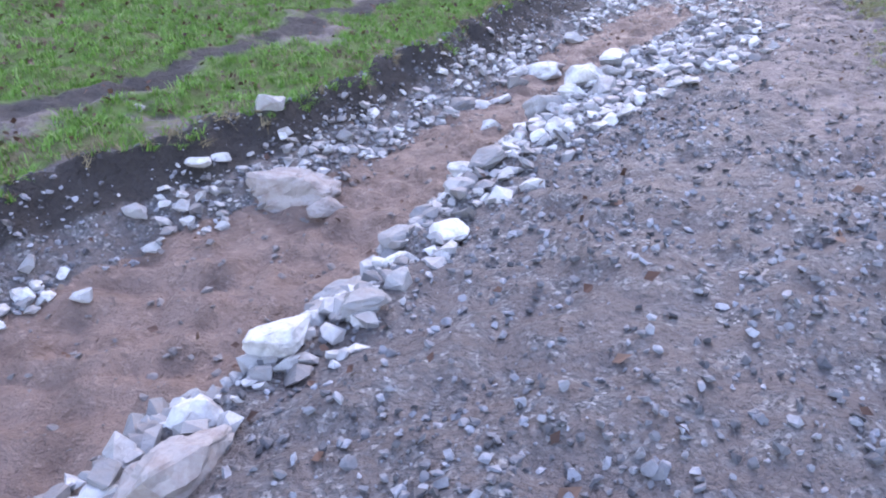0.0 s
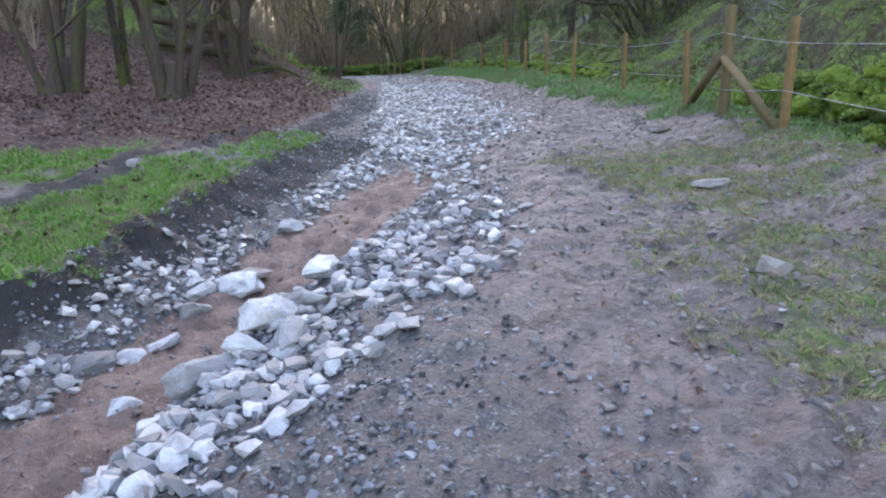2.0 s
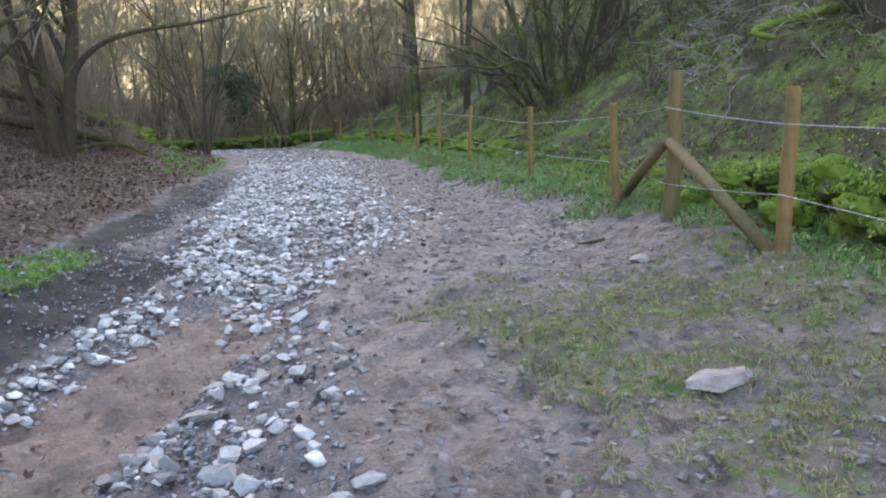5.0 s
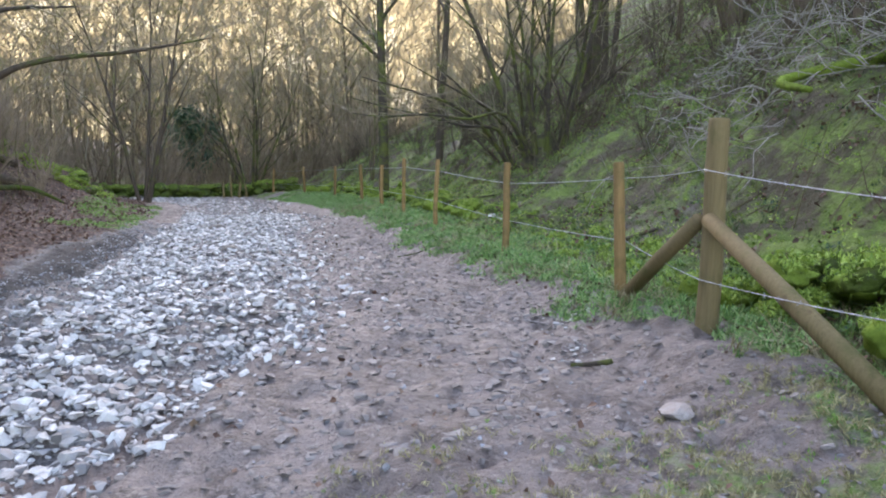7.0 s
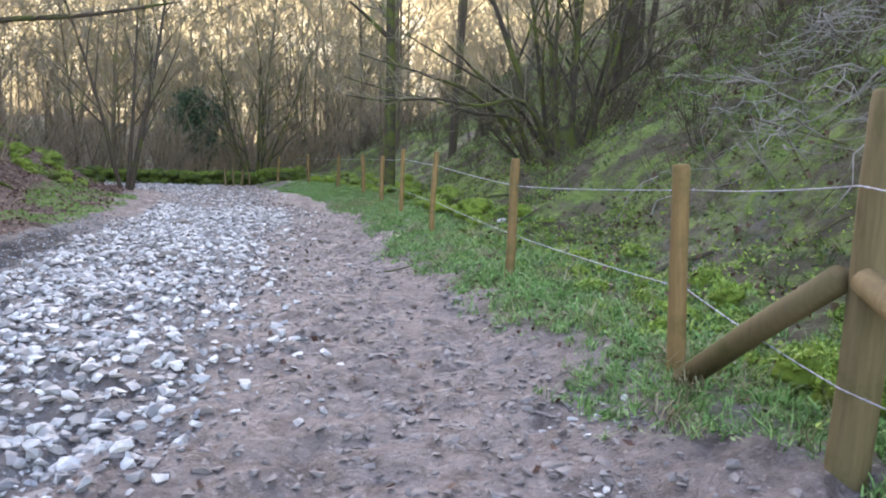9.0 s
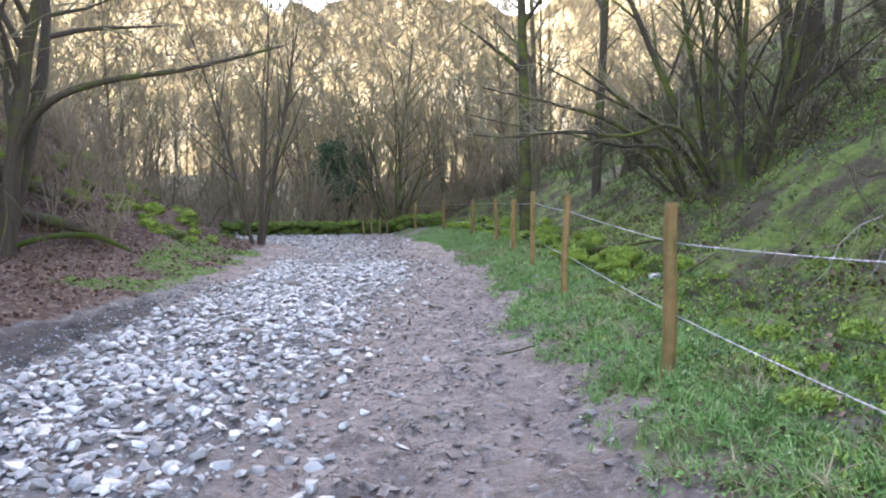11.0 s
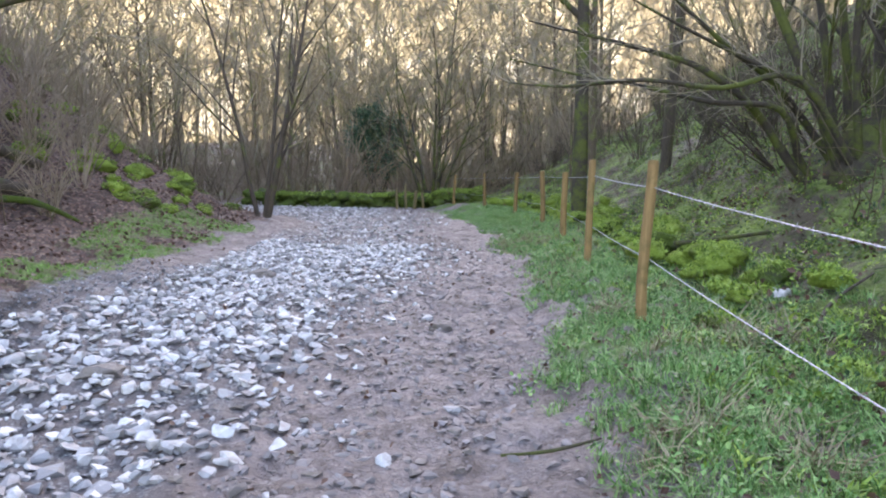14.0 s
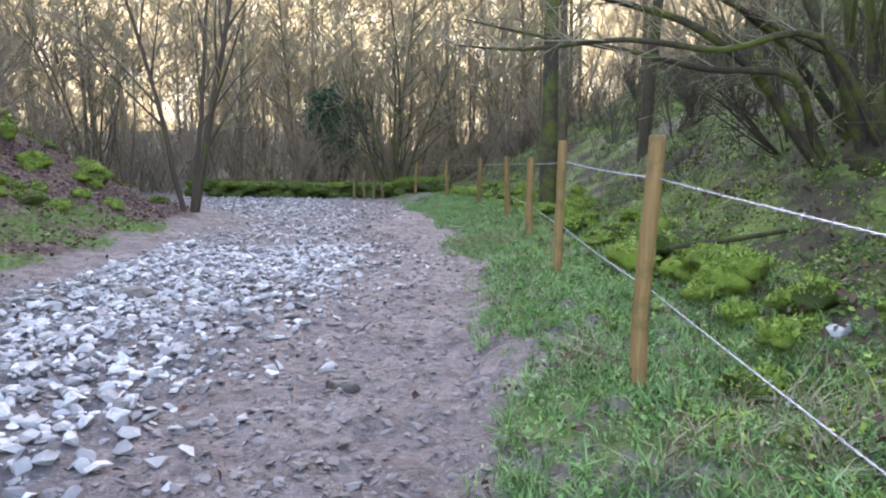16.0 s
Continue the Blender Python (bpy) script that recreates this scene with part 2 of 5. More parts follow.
M_moss_dark = moss_material("mossed_stone", (0.03, 0.048, 0.012), (0.11, 0.16, 0.03), (0.075, 0.07, 0.06))


# ---- mesh helpers ----
def value_noise(x, y, scale, seed=0):
    """Smooth noise from -1 to 1 on arrays of places."""
    x, y = np.asarray(x, float) / scale, np.asarray(y, float) / scale
    xi, yi = np.floor(x).astype(np.int64), np.floor(y).astype(np.int64)
    fx, fy = x - xi, y - yi
    fx, fy = fx * fx * (3 - 2 * fx), fy * fy * (3 - 2 * fy)

    def h(a, b):
        v = (a * 374761393 + b * 668265263 + seed * 2147483647) & 0xFFFFFFFF
        v = ((v ^ (v >> 13)) * 1274126177) & 0xFFFFFFFF
        return ((v ^ (v >> 16)) & 0xFFFF) / 32767.5 - 1.0

    top = h(xi, yi) * (1 - fx) + h(xi + 1, yi) * fx
    low = h(xi, yi + 1) * (1 - fx) + h(xi + 1, yi + 1) * fx
    return top * (1 - fy) + low * fy


def step(v, a, b):
    t = np.clip((np.asarray(v, float) - a) / (b - a), 0, 1)
    return t * t * (3 - 2 * t)


def tri_mesh(name, verts, tris, material, smooth=False):
    verts, tris = np.asarray(verts, np.float32), np.asarray(tris, np.int32)
    me = bpy.data.meshes.new(name)
    me.vertices.add(len(verts))
    me.vertices.foreach_set("co", verts.ravel())
    me.loops.add(tris.size)
    me.loops.foreach_set("vertex_index", tris.ravel())
    me.polygons.add(len(tris))
    me.polygons.foreach_set("loop_start", np.arange(0, tris.size, 3, dtype=np.int32))
    me.polygons.foreach_set("use_smooth", np.full(len(tris), smooth))
    me.update(calc_edges=True)
    me.validate()
    me.materials.append(material)
    return me


def arrays_of(bm):
    bmesh.ops.triangulate(bm, faces=bm.faces[:])
    bm.verts.index_update()
    v = np.array([x.co[:] for x in bm.verts])
    f = np.array([[x.index for x in face.verts] for face in bm.faces])
    bm.free()
    return v, f


def scatter(name, protos, places, sizes, turns, material, smooth=False):
    """Many copies of small shapes, joined in one mesh. sizes: (n, 3); turns: (n, 3, 3)."""
    vs, fs, off = [], [], 0
    kinds = np.arange(len(places)) % len(protos)
    for k, (pv, pf) in enumerate(protos):
        sel = kinds == k
        if not sel.any():
            continue
        v = pv[None] * sizes[sel][:, None, :]
        v = np.einsum("nij,nkj->nki", turns[sel], v) + places[sel][:, None, :]
        n = len(v)
        f = pf[None] + (np.arange(n) * len(pv))[:, None, None] + off
        vs.append(v.reshape(-1, 3)), fs.append(f.reshape(-1, 3))
        off += n * len(pv)
    return tri_mesh(name, np.concatenate(vs), np.concatenate(fs), material, smooth)


def turn_about(rng, n, tilt=0.3):
    """Random turns: any heading, leaning by about tilt radians."""
    a, b, c = rng.uniform(0, 2 * np.pi, n), rng.normal(0, tilt, n), rng.normal(0, tilt, n)
    out = np.zeros((n, 3, 3))
    for i in range(n):
        out[i] = Euler((b[i], c[i], a[i])).to_matrix()
    return out


def rock_shape(seed, points=13, flat=0.6, round_off=0.0):
    """An angular broken stone of about unit length."""
    r = random.Random(seed)
    bm = bmesh.new()
    for _ in range(points):
        v = Vector((r.gauss(0, 1), r.gauss(0, 1), r.gauss(0, 1))).normalized()
        k = r.uniform(0.8, 1.0)
        bm.verts.new((v.x * 0.5 * k, v.y * 0.38 * k, v.z * 0.5 * flat * k))
    got = bmesh.ops.convex_hull(bm, input=bm.verts[:])
    bmesh.ops.delete(bm, geom=list({g for g in got["geom_interior"] + got["geom_unused"] if isinstance(g, bmesh.types.BMVert)}), context="VERTS")
    return bm


def boulder_mesh(name, seed, size, material, points=16, rough=0.03, moss=False):
    """A larger stone: broken faces, worn edges and a pitted skin."""
    bm = rock_shape(seed, points, 1.0)
    bmesh.ops.triangulate(bm, faces=bm.faces[:])
    bmesh.ops.bevel(bm, geom=bm.edges[:], offset=0.035, segments=1, affect="EDGES", profile=0.5, clamp_overlap=True)
    bmesh.ops.triangulate(bm, faces=bm.faces[:])
    bmesh.ops.subdivide_edges(bm, edges=bm.edges[:], cuts=1, use_grid_fill=True)
    if max(size) > 0.2:
        bmesh.ops.subdivide_edges(bm, edges=bm.edges[:], cuts=1, use_grid_fill=True)
    for v in bm.verts:
        d = noise.noise(v.co * 4.0 + Vector((seed, 0, 0))) * rough * 1.5 + noise.noise(v.co * 11.0 + Vector((0, seed, 0))) * rough * 0.9 + noise.noise(v.co * 26.0 + Vector((0, 0, seed))) * rough * 0.5
        v.co += v.co.normalized() * d
    span = [max(v.co[k] for v in bm.verts) - min(v.co[k] for v in bm.verts) for k in range(3)]
    for v in bm.verts:
        v.co = Vector([v.co[k] * size[k] / span[k] for k in range(3)])
    me = bpy.data.meshes.new(name)
    bm.to_mesh(me)
    bm.free()
    me.materials.append(material)
    for p in me.polygons:
        p.use_smooth = moss
    return me


def part(name, me, parent, label="", kind=""):
    ob = new(name, me)
    ob.parent = parent
    return tagged(ob, label, kind=kind)


def empty_thing(name, place, label, category, group="", kind=""):
    ob = new(name)
    ob.location = place
    ob.empty_display_size = 0.1
    return tagged(ob, label, category, group, kind)


# ---- the lie of the land ----
CH_Y = (-8, 0, 2, 2.9, 4.2, 5.4, 7, 8.5, 9.5, 11, 12.5)
CH_X = (-8.2, -2.95, -1.62, -1.15, -0.32, 0.33, 1.22, 2.15, 2.9, 3.75, 4.5)
CH_HALF = (0.8, 0.75, 0.72, 0.66, 0.4, 0.3, 0.42, 0.46, 0.46, 0.5, 0.7)
CH_FLOOR = (-0.42, -0.24, -0.19, -0.16, -0.12, -0.09, 0.0, 0.08, 0.16, 0.3, 0.5)
EDGE_Y = (-8, 0, 2, 2.9, 4.2, 5.4, 7, 8.5, 9.5, 11, 12.5, 15.15, 17.1, 19.6, 21.7, 24.2, 28.7, 31, 33, 36, 42)
EDGE_X = (-9.6, -4.3, -2.94, -2.43, -1.57, -0.82, 0.05, 0.74, 1.29, 2.1, 2.75, 3.6, 4.1, 4.6, 5.15, 5.6, 5.9, 5.2, 3.4, 0, -8)
FENCE_Y = (-8, 4.4, 6.2, 7.78, 10.74, 13.52, 16.95, 19.9, 26.0, 30.0, 34.2, 38.3)
FENCE_X = (0.5, 5.3, 6.0, 6.61, 7.53, 8.14, 8.9, 9.6, 10.92, 11.4, 11.5, 11.2)
BED_Y = (9.0, 10.4, 11.3, 13.0, 15.15, 17.1, 19.6, 21.7, 24.2, 28.7, 33, 40)
BED_L = (2.6, 3.2, 2.75, 3.1, 3.77, 4.25, 4.76, 5.3, 5.75, 6.15, 4.0, 3.0)
BED_R = (3.5, 4.1, 4.9, 5.4, 6.0, 6.4, 7.1, 7.75, 8.0, 8.6, 9.0, 8.0)
VERGE_Y = (-8, 4, 7, 8.7, 10.9, 12.4, 13.7, 16, 18, 21, 25, 33, 40)
VERGE_X = (2, 6.2, 6.5, 6.9, 7.15, 7.4, 7.7, 8.15, 8.5, 9.1, 9.7, 10.2, 10.0)


def base_height(y):
    y = np.asarray(y, float)
    return 0.27 + 0.02 * y - 0.0007 * (np.clip(y, 20, 60) - 20) ** 2


def land(x, y):
    """The ground's smooth height, and its distances from the channel, the left edge and the fence."""
    x, y = np.asarray(x, float), np.asarray(y, float)
    b = base_height(np.clip(y, -30, 60))
    xc, half = np.interp(y, CH_Y, CH_X), np.interp(y, CH_Y, CH_HALF)
    floor = np.minimum(np.interp(y, CH_Y, CH_FLOOR), b)
    u = x - xc
    left_edge = np.interp(y, EDGE_Y, EDGE_X) + 0.2 * value_noise(x, y, 0.8, 41) + 0.08 * value_noise(x, y, 0.22, 42)
    bank = np.maximum(0.3, xc - half - left_edge)
    edge_z = np.interp(y, (0, 4.4, 7, 9, 11.6, 13.6, 20), (0.2, 0.31, 0.43, 0.52, 0.55, 0.63, 0.76)) + (y > 20) * (b - base_height(20.0)) + (y < 0) * 0.03 * y
    z = np.copy(b)
    # channel: gentle gravelly lower bank, steep cut below the turf
    t = np.clip((-u - half) / bank, 0, 1)
    rise = np.where(t < 0.72, 0.6 * t / 0.72, 0.6 + 0.4 * step(t, 0.72, 0.95))
    drop = 0.19 * (1 - step(y, 7.5, 10.5))
    right = floor + (b - drop - floor) * step(u - half, 0, 0.46) + drop * step(u - half, 0.3, 2.0)
    ch = np.where(u < 0, floor + (edge_z - floor) * rise, right)
    gate = 1 - step(y, 11.4, 12.6)
    d = left_edge - x
    ch_flat = b + (edge_z - b) * step(d, -0.8, 0.0)
    z = ch * gate + ch_flat * (1 - gate)
    open_left = 1 - step(y, 31, 37)
    side = edge_z + 0.115 * np.minimum(np.maximum(d, 0), 7) + 0.2 * np.maximum(0, d - 3.5) * step(y, 17, 22) * open_left + 0.46 * np.clip(d - 1.5, 0, 9) * step(y, 21.8, 25.5) + 0.22 * np.maximum(0, d - 8)
    z = np.where(d > 0, np.where(open_left > 0, side * open_left + b * (1 - open_left), b), z)
    f = x - np.interp(y, FENCE_Y, FENCE_X)
    verge = 0.22 * step(f, -0.9, 0.0)
    hill = 0.85 * step(f, 0.8, 3.8) + 0.60 * np.maximum(0, f - 2.6) - 0.28 * np.maximum(0, f - 26)
    z = z + verge + hill * (1 - 0.72 * step(y, 34, 48)) * (1 - 0.35 * (1 - step(y, 2, 9)))
    # a far rim of hills, lowest where the valley opens to the sun
    r = np.hypot(x - 6, y - 14)
    az = np.degrees(np.arctan2(x - 6, np.maximum(y - 14, 0.01)))
    shut = 1 - step(az, 1, 11) * (1 - step(az, 22, 32))
    z = z + (0.025 + 0.035 * shut) * np.maximum(0, y - 41) - (0.02 + 0.02 * shut) * np.maximum(0, y - 95)
    z = z + 0.035 * shut * (np.maximum(0, r - 34) - np.maximum(0, r - 95)) * step(y, 18, 34)
    z = z + 1.3 * value_noise(x, y, 11.0, 43) * step(y, 46, 62)
    return z, u, d, f, half, bank


def verge_line(x, y):
    """How far a place lies beyond the track's ragged grassy edge."""
    return x - np.interp(y, VERGE_Y, VERGE_X) + 0.28 * value_noise(x, y, 0.9, 51) + 0.16 * value_noise(x, y, 0.3, 52)


def zones(x, y):
    z, u, d, f, half, bank = land(x, y)
    n1, n2, n3 = value_noise(x, y, 0.9, 3), value_noise(x, y, 0.35, 4), value_noise(x, y, 2.6, 5)
    one = np.ones_like(z)
    near_ch = (1 - step(y, 11.2, 12.4))
    in_bank = ((u < 0) & (d <= 0.02)) * near_ch
    clay = (np.abs(u) < half + 0.06) * (1 - step(y, 9.0, 11.0)) * near_ch
    t = np.clip((-u - half) / bank, 0, 1)
    dark = in_bank * step(t, 0.4, 0.7) * (t < 0.995) * (0.95 + 0.4 * n2)
    dark = dark + step(d, -0.1, 0.05) * (1 - step(d, 0.3, 0.9)) * step(y, 9.5, 12) * (1 - step(y, 17.5, 20.5)) * 0.8
    bed_l, bed_r = np.interp(y, BED_Y, BED_L), np.interp(y, BED_Y, BED_R)
    gravel_r = np.interp(y, (-8, 0, 3.75, 4.7, 5.3, 6.8, 8.5, 10), (0.4, 1.9, 2.0, 2.1, 2.3, 3.2, 3.2, 3.4))
    gravel = np.maximum(in_bank * 0.75, (u > 0) * (1 - step(x - gravel_r, -0.5, 0.5)) * near_ch * 0.85)
    gravel = np.maximum(gravel, step(x - bed_l, -0.3, 0.1) * (1 - step(x - bed_r, -0.3, 0.6)) * step(y, 10.6, 11.6) * 0.9)
    gravel = np.maximum(gravel, step(d, -0.3, 0.0) * (1 - step(d, 0.5, 1.1)) * step(y, 8.5, 10.5) * (1 - step(y, 19, 22)) * 0.8)
    grass = step(d, -0.05, 0.1) * (1 - step(y + 0.4 * d + 1.6 * n3 + 0.9 * n1, 9.6, 13.4)) * (0.98 + 0.5 * n1 + 0.35 * n2 - 0.12 * step(y, 6, 10) * (d < 1.0))
    rut = np.exp(-((d - 0.95 - 0.02 * y + 0.2 * value_noise(x, y, 2.0, 8)) / 0.22) ** 2) * (y < 12)
    grass = grass * (1 - 0.95 * rut * (0.85 + 0.5 * n2))
    dark = np.maximum(dark, rut * (d > 0.1) * (0.85 + 0.4 * n2))
    dark = np.maximum(dark, in_bank * step(t, 0.3, 0.5) * step(y, 6.0, 7.5) * (0.85 + 0.4 * n2))
    grass = np.maximum(grass, step(d, 0.1, 0.5) * (1 - step(d, 1.6, 2.8)) * step(y, 16.5, 19) * (1 - step(y, 25, 28)) * (0.1 + 0.55 * n3 + 0.35 * n1))
    vx = verge_line(x, y)
    verge = step(vx, -0.25, 0.35) * (1 - step(f, 0.2, 1.6)) * (0.52 + 0.55 * n1 + 0.3 * n2)
    grass = np.maximum(grass, verge)
    # thin worn turf on the open ground beside the start
    worn = step(x - gravel_r, 0.4, 1.4) * (1 - step(y, 8.0, 9.8)) * (f < 0.3) * (0.4 + 0.3 * n1 + 0.35 * n2 + 0.2 * n3)
    grass = np.maximum(grass, np.clip(worn, 0, 0.5))
    litter = step(d, 0.3, 1.0) * step(y + 0.35 * d + 1.2 * n3 + 0.8 * n1, 9.2, 11.8) * (0.85 + 0.25 * n1)
    litter = np.maximum(litter, step(y, 40, 46) * (0.5 + 0.3 * n3))
    moss = np.maximum(step(f, 0.1, 0.9) * (0.78 + 0.25 * n3), step(y, 40, 46) * (0.45 - 0.3 * n3))
    moss = np.maximum(moss, step(d, 4.0, 6.5) * step(y, 18, 22) * (0.45 + 0.6 * n3))
    c = lambda a: np.clip(a, 0, 1)
    return c(grass), c(gravel), c(clay * one), c(litter * one), c(moss), c(dark)


def height(x, y):
    z, u, d, f, half, bank = land(x, y)
    near = np.abs(x - 4) < 14
    clay = np.exp(-((u / np.maximum(half, 0.1)) ** 4)) * (y < 11)
    z = z + clay * (0.04 * value_noise(x, y, 0.45, 61) + 0.05 * np.abs(value_noise(x, y, 0.16, 62)) + 0.02 * value_noise(x, y, 0.1, 63))
    z = z + 0.025 * value_noise(x, y, 0.8, 11) + 0.014 * value_noise(x, y, 0.23, 12) + near * 0.024 * value_noise(x, y, 0.13, 13) + near * 0.048 * np.abs(value_noise(x, y, 0.3, 19)) - near * 0.05 * np.clip(value_noise(x, y, 0.17, 20) - 0.25, 0, 1) + near * 0.016 * np.abs(value_noise(x, y, 0.09, 26))
    z = z + step(f, 0.4, 1.5) * (0.16 * value_noise(x, y, 0.9, 14) + 0.07 * value_noise(x, y, 0.33, 15) + 0.4 * value_noise(x, y, 4.0, 16) * step(f, 2, 5))
    z = z + step(d, 3, 5) * (0.1 * value_noise(x, y, 0.8, 17) + 0.25 * value_noise(x, y, 3.0, 18))
    return z


def h1(x, y):
    return float(height(np.array([x]), np.array([y]))[0])


def spaced(stops):
    """Grid lines: from stop to stop in steps of the given size."""
    out = []
    for (a, s), (b, _) in zip(stops, stops[1:]):
        out.append(np.arange(a, b - 1e-6, s))
    out.append([stops[-1][0]])
    return np.concatenate(out)


def build_ground():
    gx = spaced([(-420, 60), (-60, 6), (-24, 0.8), (-8, 0.25), (-3, 0.05), (9.5, 0.12), (15, 0.3), (24, 1.0), (60, 8), (120, 60), (420, 0)])
    gy = spaced([(-420, 60), (-60, 6), (-12, 1.0), (-2, 0.3), (1.0, 0.05), (20, 0.12), (32, 0.3), (50, 1.0), (100, 8), (180, 60), (420, 0)])
    xx, yy = np.meshgrid(gx, gy)
    zz = height(xx, yy)
    v = np.stack([xx, yy, zz], -1).reshape(-1, 3)
    nx, ny = len(gx), len(gy)
    i = (np.arange(ny - 1)[:, None] * nx + np.arange(nx - 1)[None]).ravel()
    tris = np.concatenate([np.stack([i, i + 1, i + nx + 1], 1), np.stack([i, i + nx + 1, i + nx], 1)])
    me = tri_mesh("ground", v, tris, M_ground, True)
    g, gr, cl, li, mo, da = [a.ravel() for a in zones(xx, yy)]
    for name, cols in (("zone_a", (g, gr, cl)), ("zone_b", (li, mo, da))):
        att = me.color_attributes.new(name, "FLOAT_COLOR", "POINT")
        att.data.foreach_set("color", np.stack([*cols, np.ones_like(g)], 1).astype(np.float32).ravel())
    return tagged(new("ground", me), "muddy woodland track with turf, clay runnel and leaf litter", "ground", kind="structure")


ground = build_ground()


# ---- fence ----
def tube(path, radii, sides=6, close=True, seed=0, rough=0.0):
    """A swept round body along points: verts and triangles."""
    path = [Vector(p) for p in path]
    r = random.Random(seed)
    vs, fs = [], []
    n = len(path)
    side = None
    for i, p in enumerate(path):
        way = (path[min(i + 1, n - 1)] - path[max(i - 1, 0)])
        way = way.normalized() if way.length > 1e-9 else Vector((0, 0, 1))
        if side is None:
            side = way.orthogonal().normalized()
        else:
            side = (side - way * side.dot(way))
            side = side.normalized() if side.length > 1e-6 else way.orthogonal().normalized()
        up = way.cross(side)
        for k in range(sides):
            a = 2 * math.pi * k / sides
            q = radii[i] * (1 + rough * r.uniform(-1, 1))
            vs.append(p + (side * math.cos(a) + up * math.sin(a)) * q)
    for i in range(n - 1):
        for k in range(sides):
            a, b = i * sides + k, i * sides + (k + 1) % sides
            fs.append((a, b, b + sides)), fs.append((a, b + sides, a + sides))
    if close:
        for base, flip in ((0, True), ((n - 1) * sides, False)):
            for k in range(1, sides - 1):
                fs.append((base, base + k + 1, base + k) if flip else (base, base + k, base + k + 1))
    return [tuple(v) for v in vs], fs


def joined(pieces):
    vs, fs = [], []
    for v, f in pieces:
        o = len(vs)
        vs += v
        fs += [tuple(i + o for i in t) for t in f]
    return vs, fs


def post_mesh(name, height_m, radius, material, seed, sides=14):
    """A peeled round post with a sawn, slightly chamfered top, a little crooked."""
    r = random.Random(seed)
    zs = [-0.25, 0.0, 0.25, 0.5, 0.75, 0.97, 0.99, 1.0]
    rad = [1.06, 1.05, 1.03, 1.0, 0.98, 0.97, 0.93, 0.86]
    ax, ay = r.uniform(-0.012, 0.012), r.uniform(-0.012, 0.012)
    pts = [(ax * math.sin(z * 5), ay * math.sin(z * 4 + 1), z * height_m if z > 0 else z) for z in zs]
    v, f = tube(pts, [radius * q for q in rad], sides, True, seed, 0.035)
    return tri_mesh(name, v, f, material, True)


FENCE_POSTS = [  # x, y, height, radius, lean x, lean y (degrees)
    (6.61, 7.78, 1.13, 0.05, 2.0, 3.0),
    (7.53, 10.74, 1.10, 0.046, 0.0, -2.5),
    (8.14, 13.52, 1.13, 0.042, 0.0, 2.0),
    (8.90, 16.95, 1.14, 0.038, 0.0, 1.4),
    (9.60, 19.90, 1.18, 0.04, 0.0, 0.8),
    (10.35, 23.00, 1.05, 0.05, 0.0, 0.0),
    (10.92, 26.00, 1.08, 0.05, 1.0, -1.0),
    (11.40, 30.00, 1.1, 0.05, 0.0, 1.0),
    (11.48, 34.16, 1.12, 0.05, 0.0, -1.5),
    (11.19, 38.28, 1.1, 0.05, 0.0, 1.5),
]
STRAINER = (7.27, 9.6, 1.37, 0.07)
# heights of the two strands at each post
STRANDS = [(0.92, 0.4), (0.88, 0.4), (1.04, 0.32), (0.97, 0.45), (0.88, 0.43), (0.95, 0.44), (1.0, 0.42)]

fence = empty_thing("fence", (8.9, 16.95, h1(8.9, 16.95)), "post and barbed wire fence along the grassy track edge", "fence")


def under_fence(ob):
    ob.parent = fence
    ob.matrix_parent_inverse = Matrix.Translation(fence.location).inverted()
    return ob


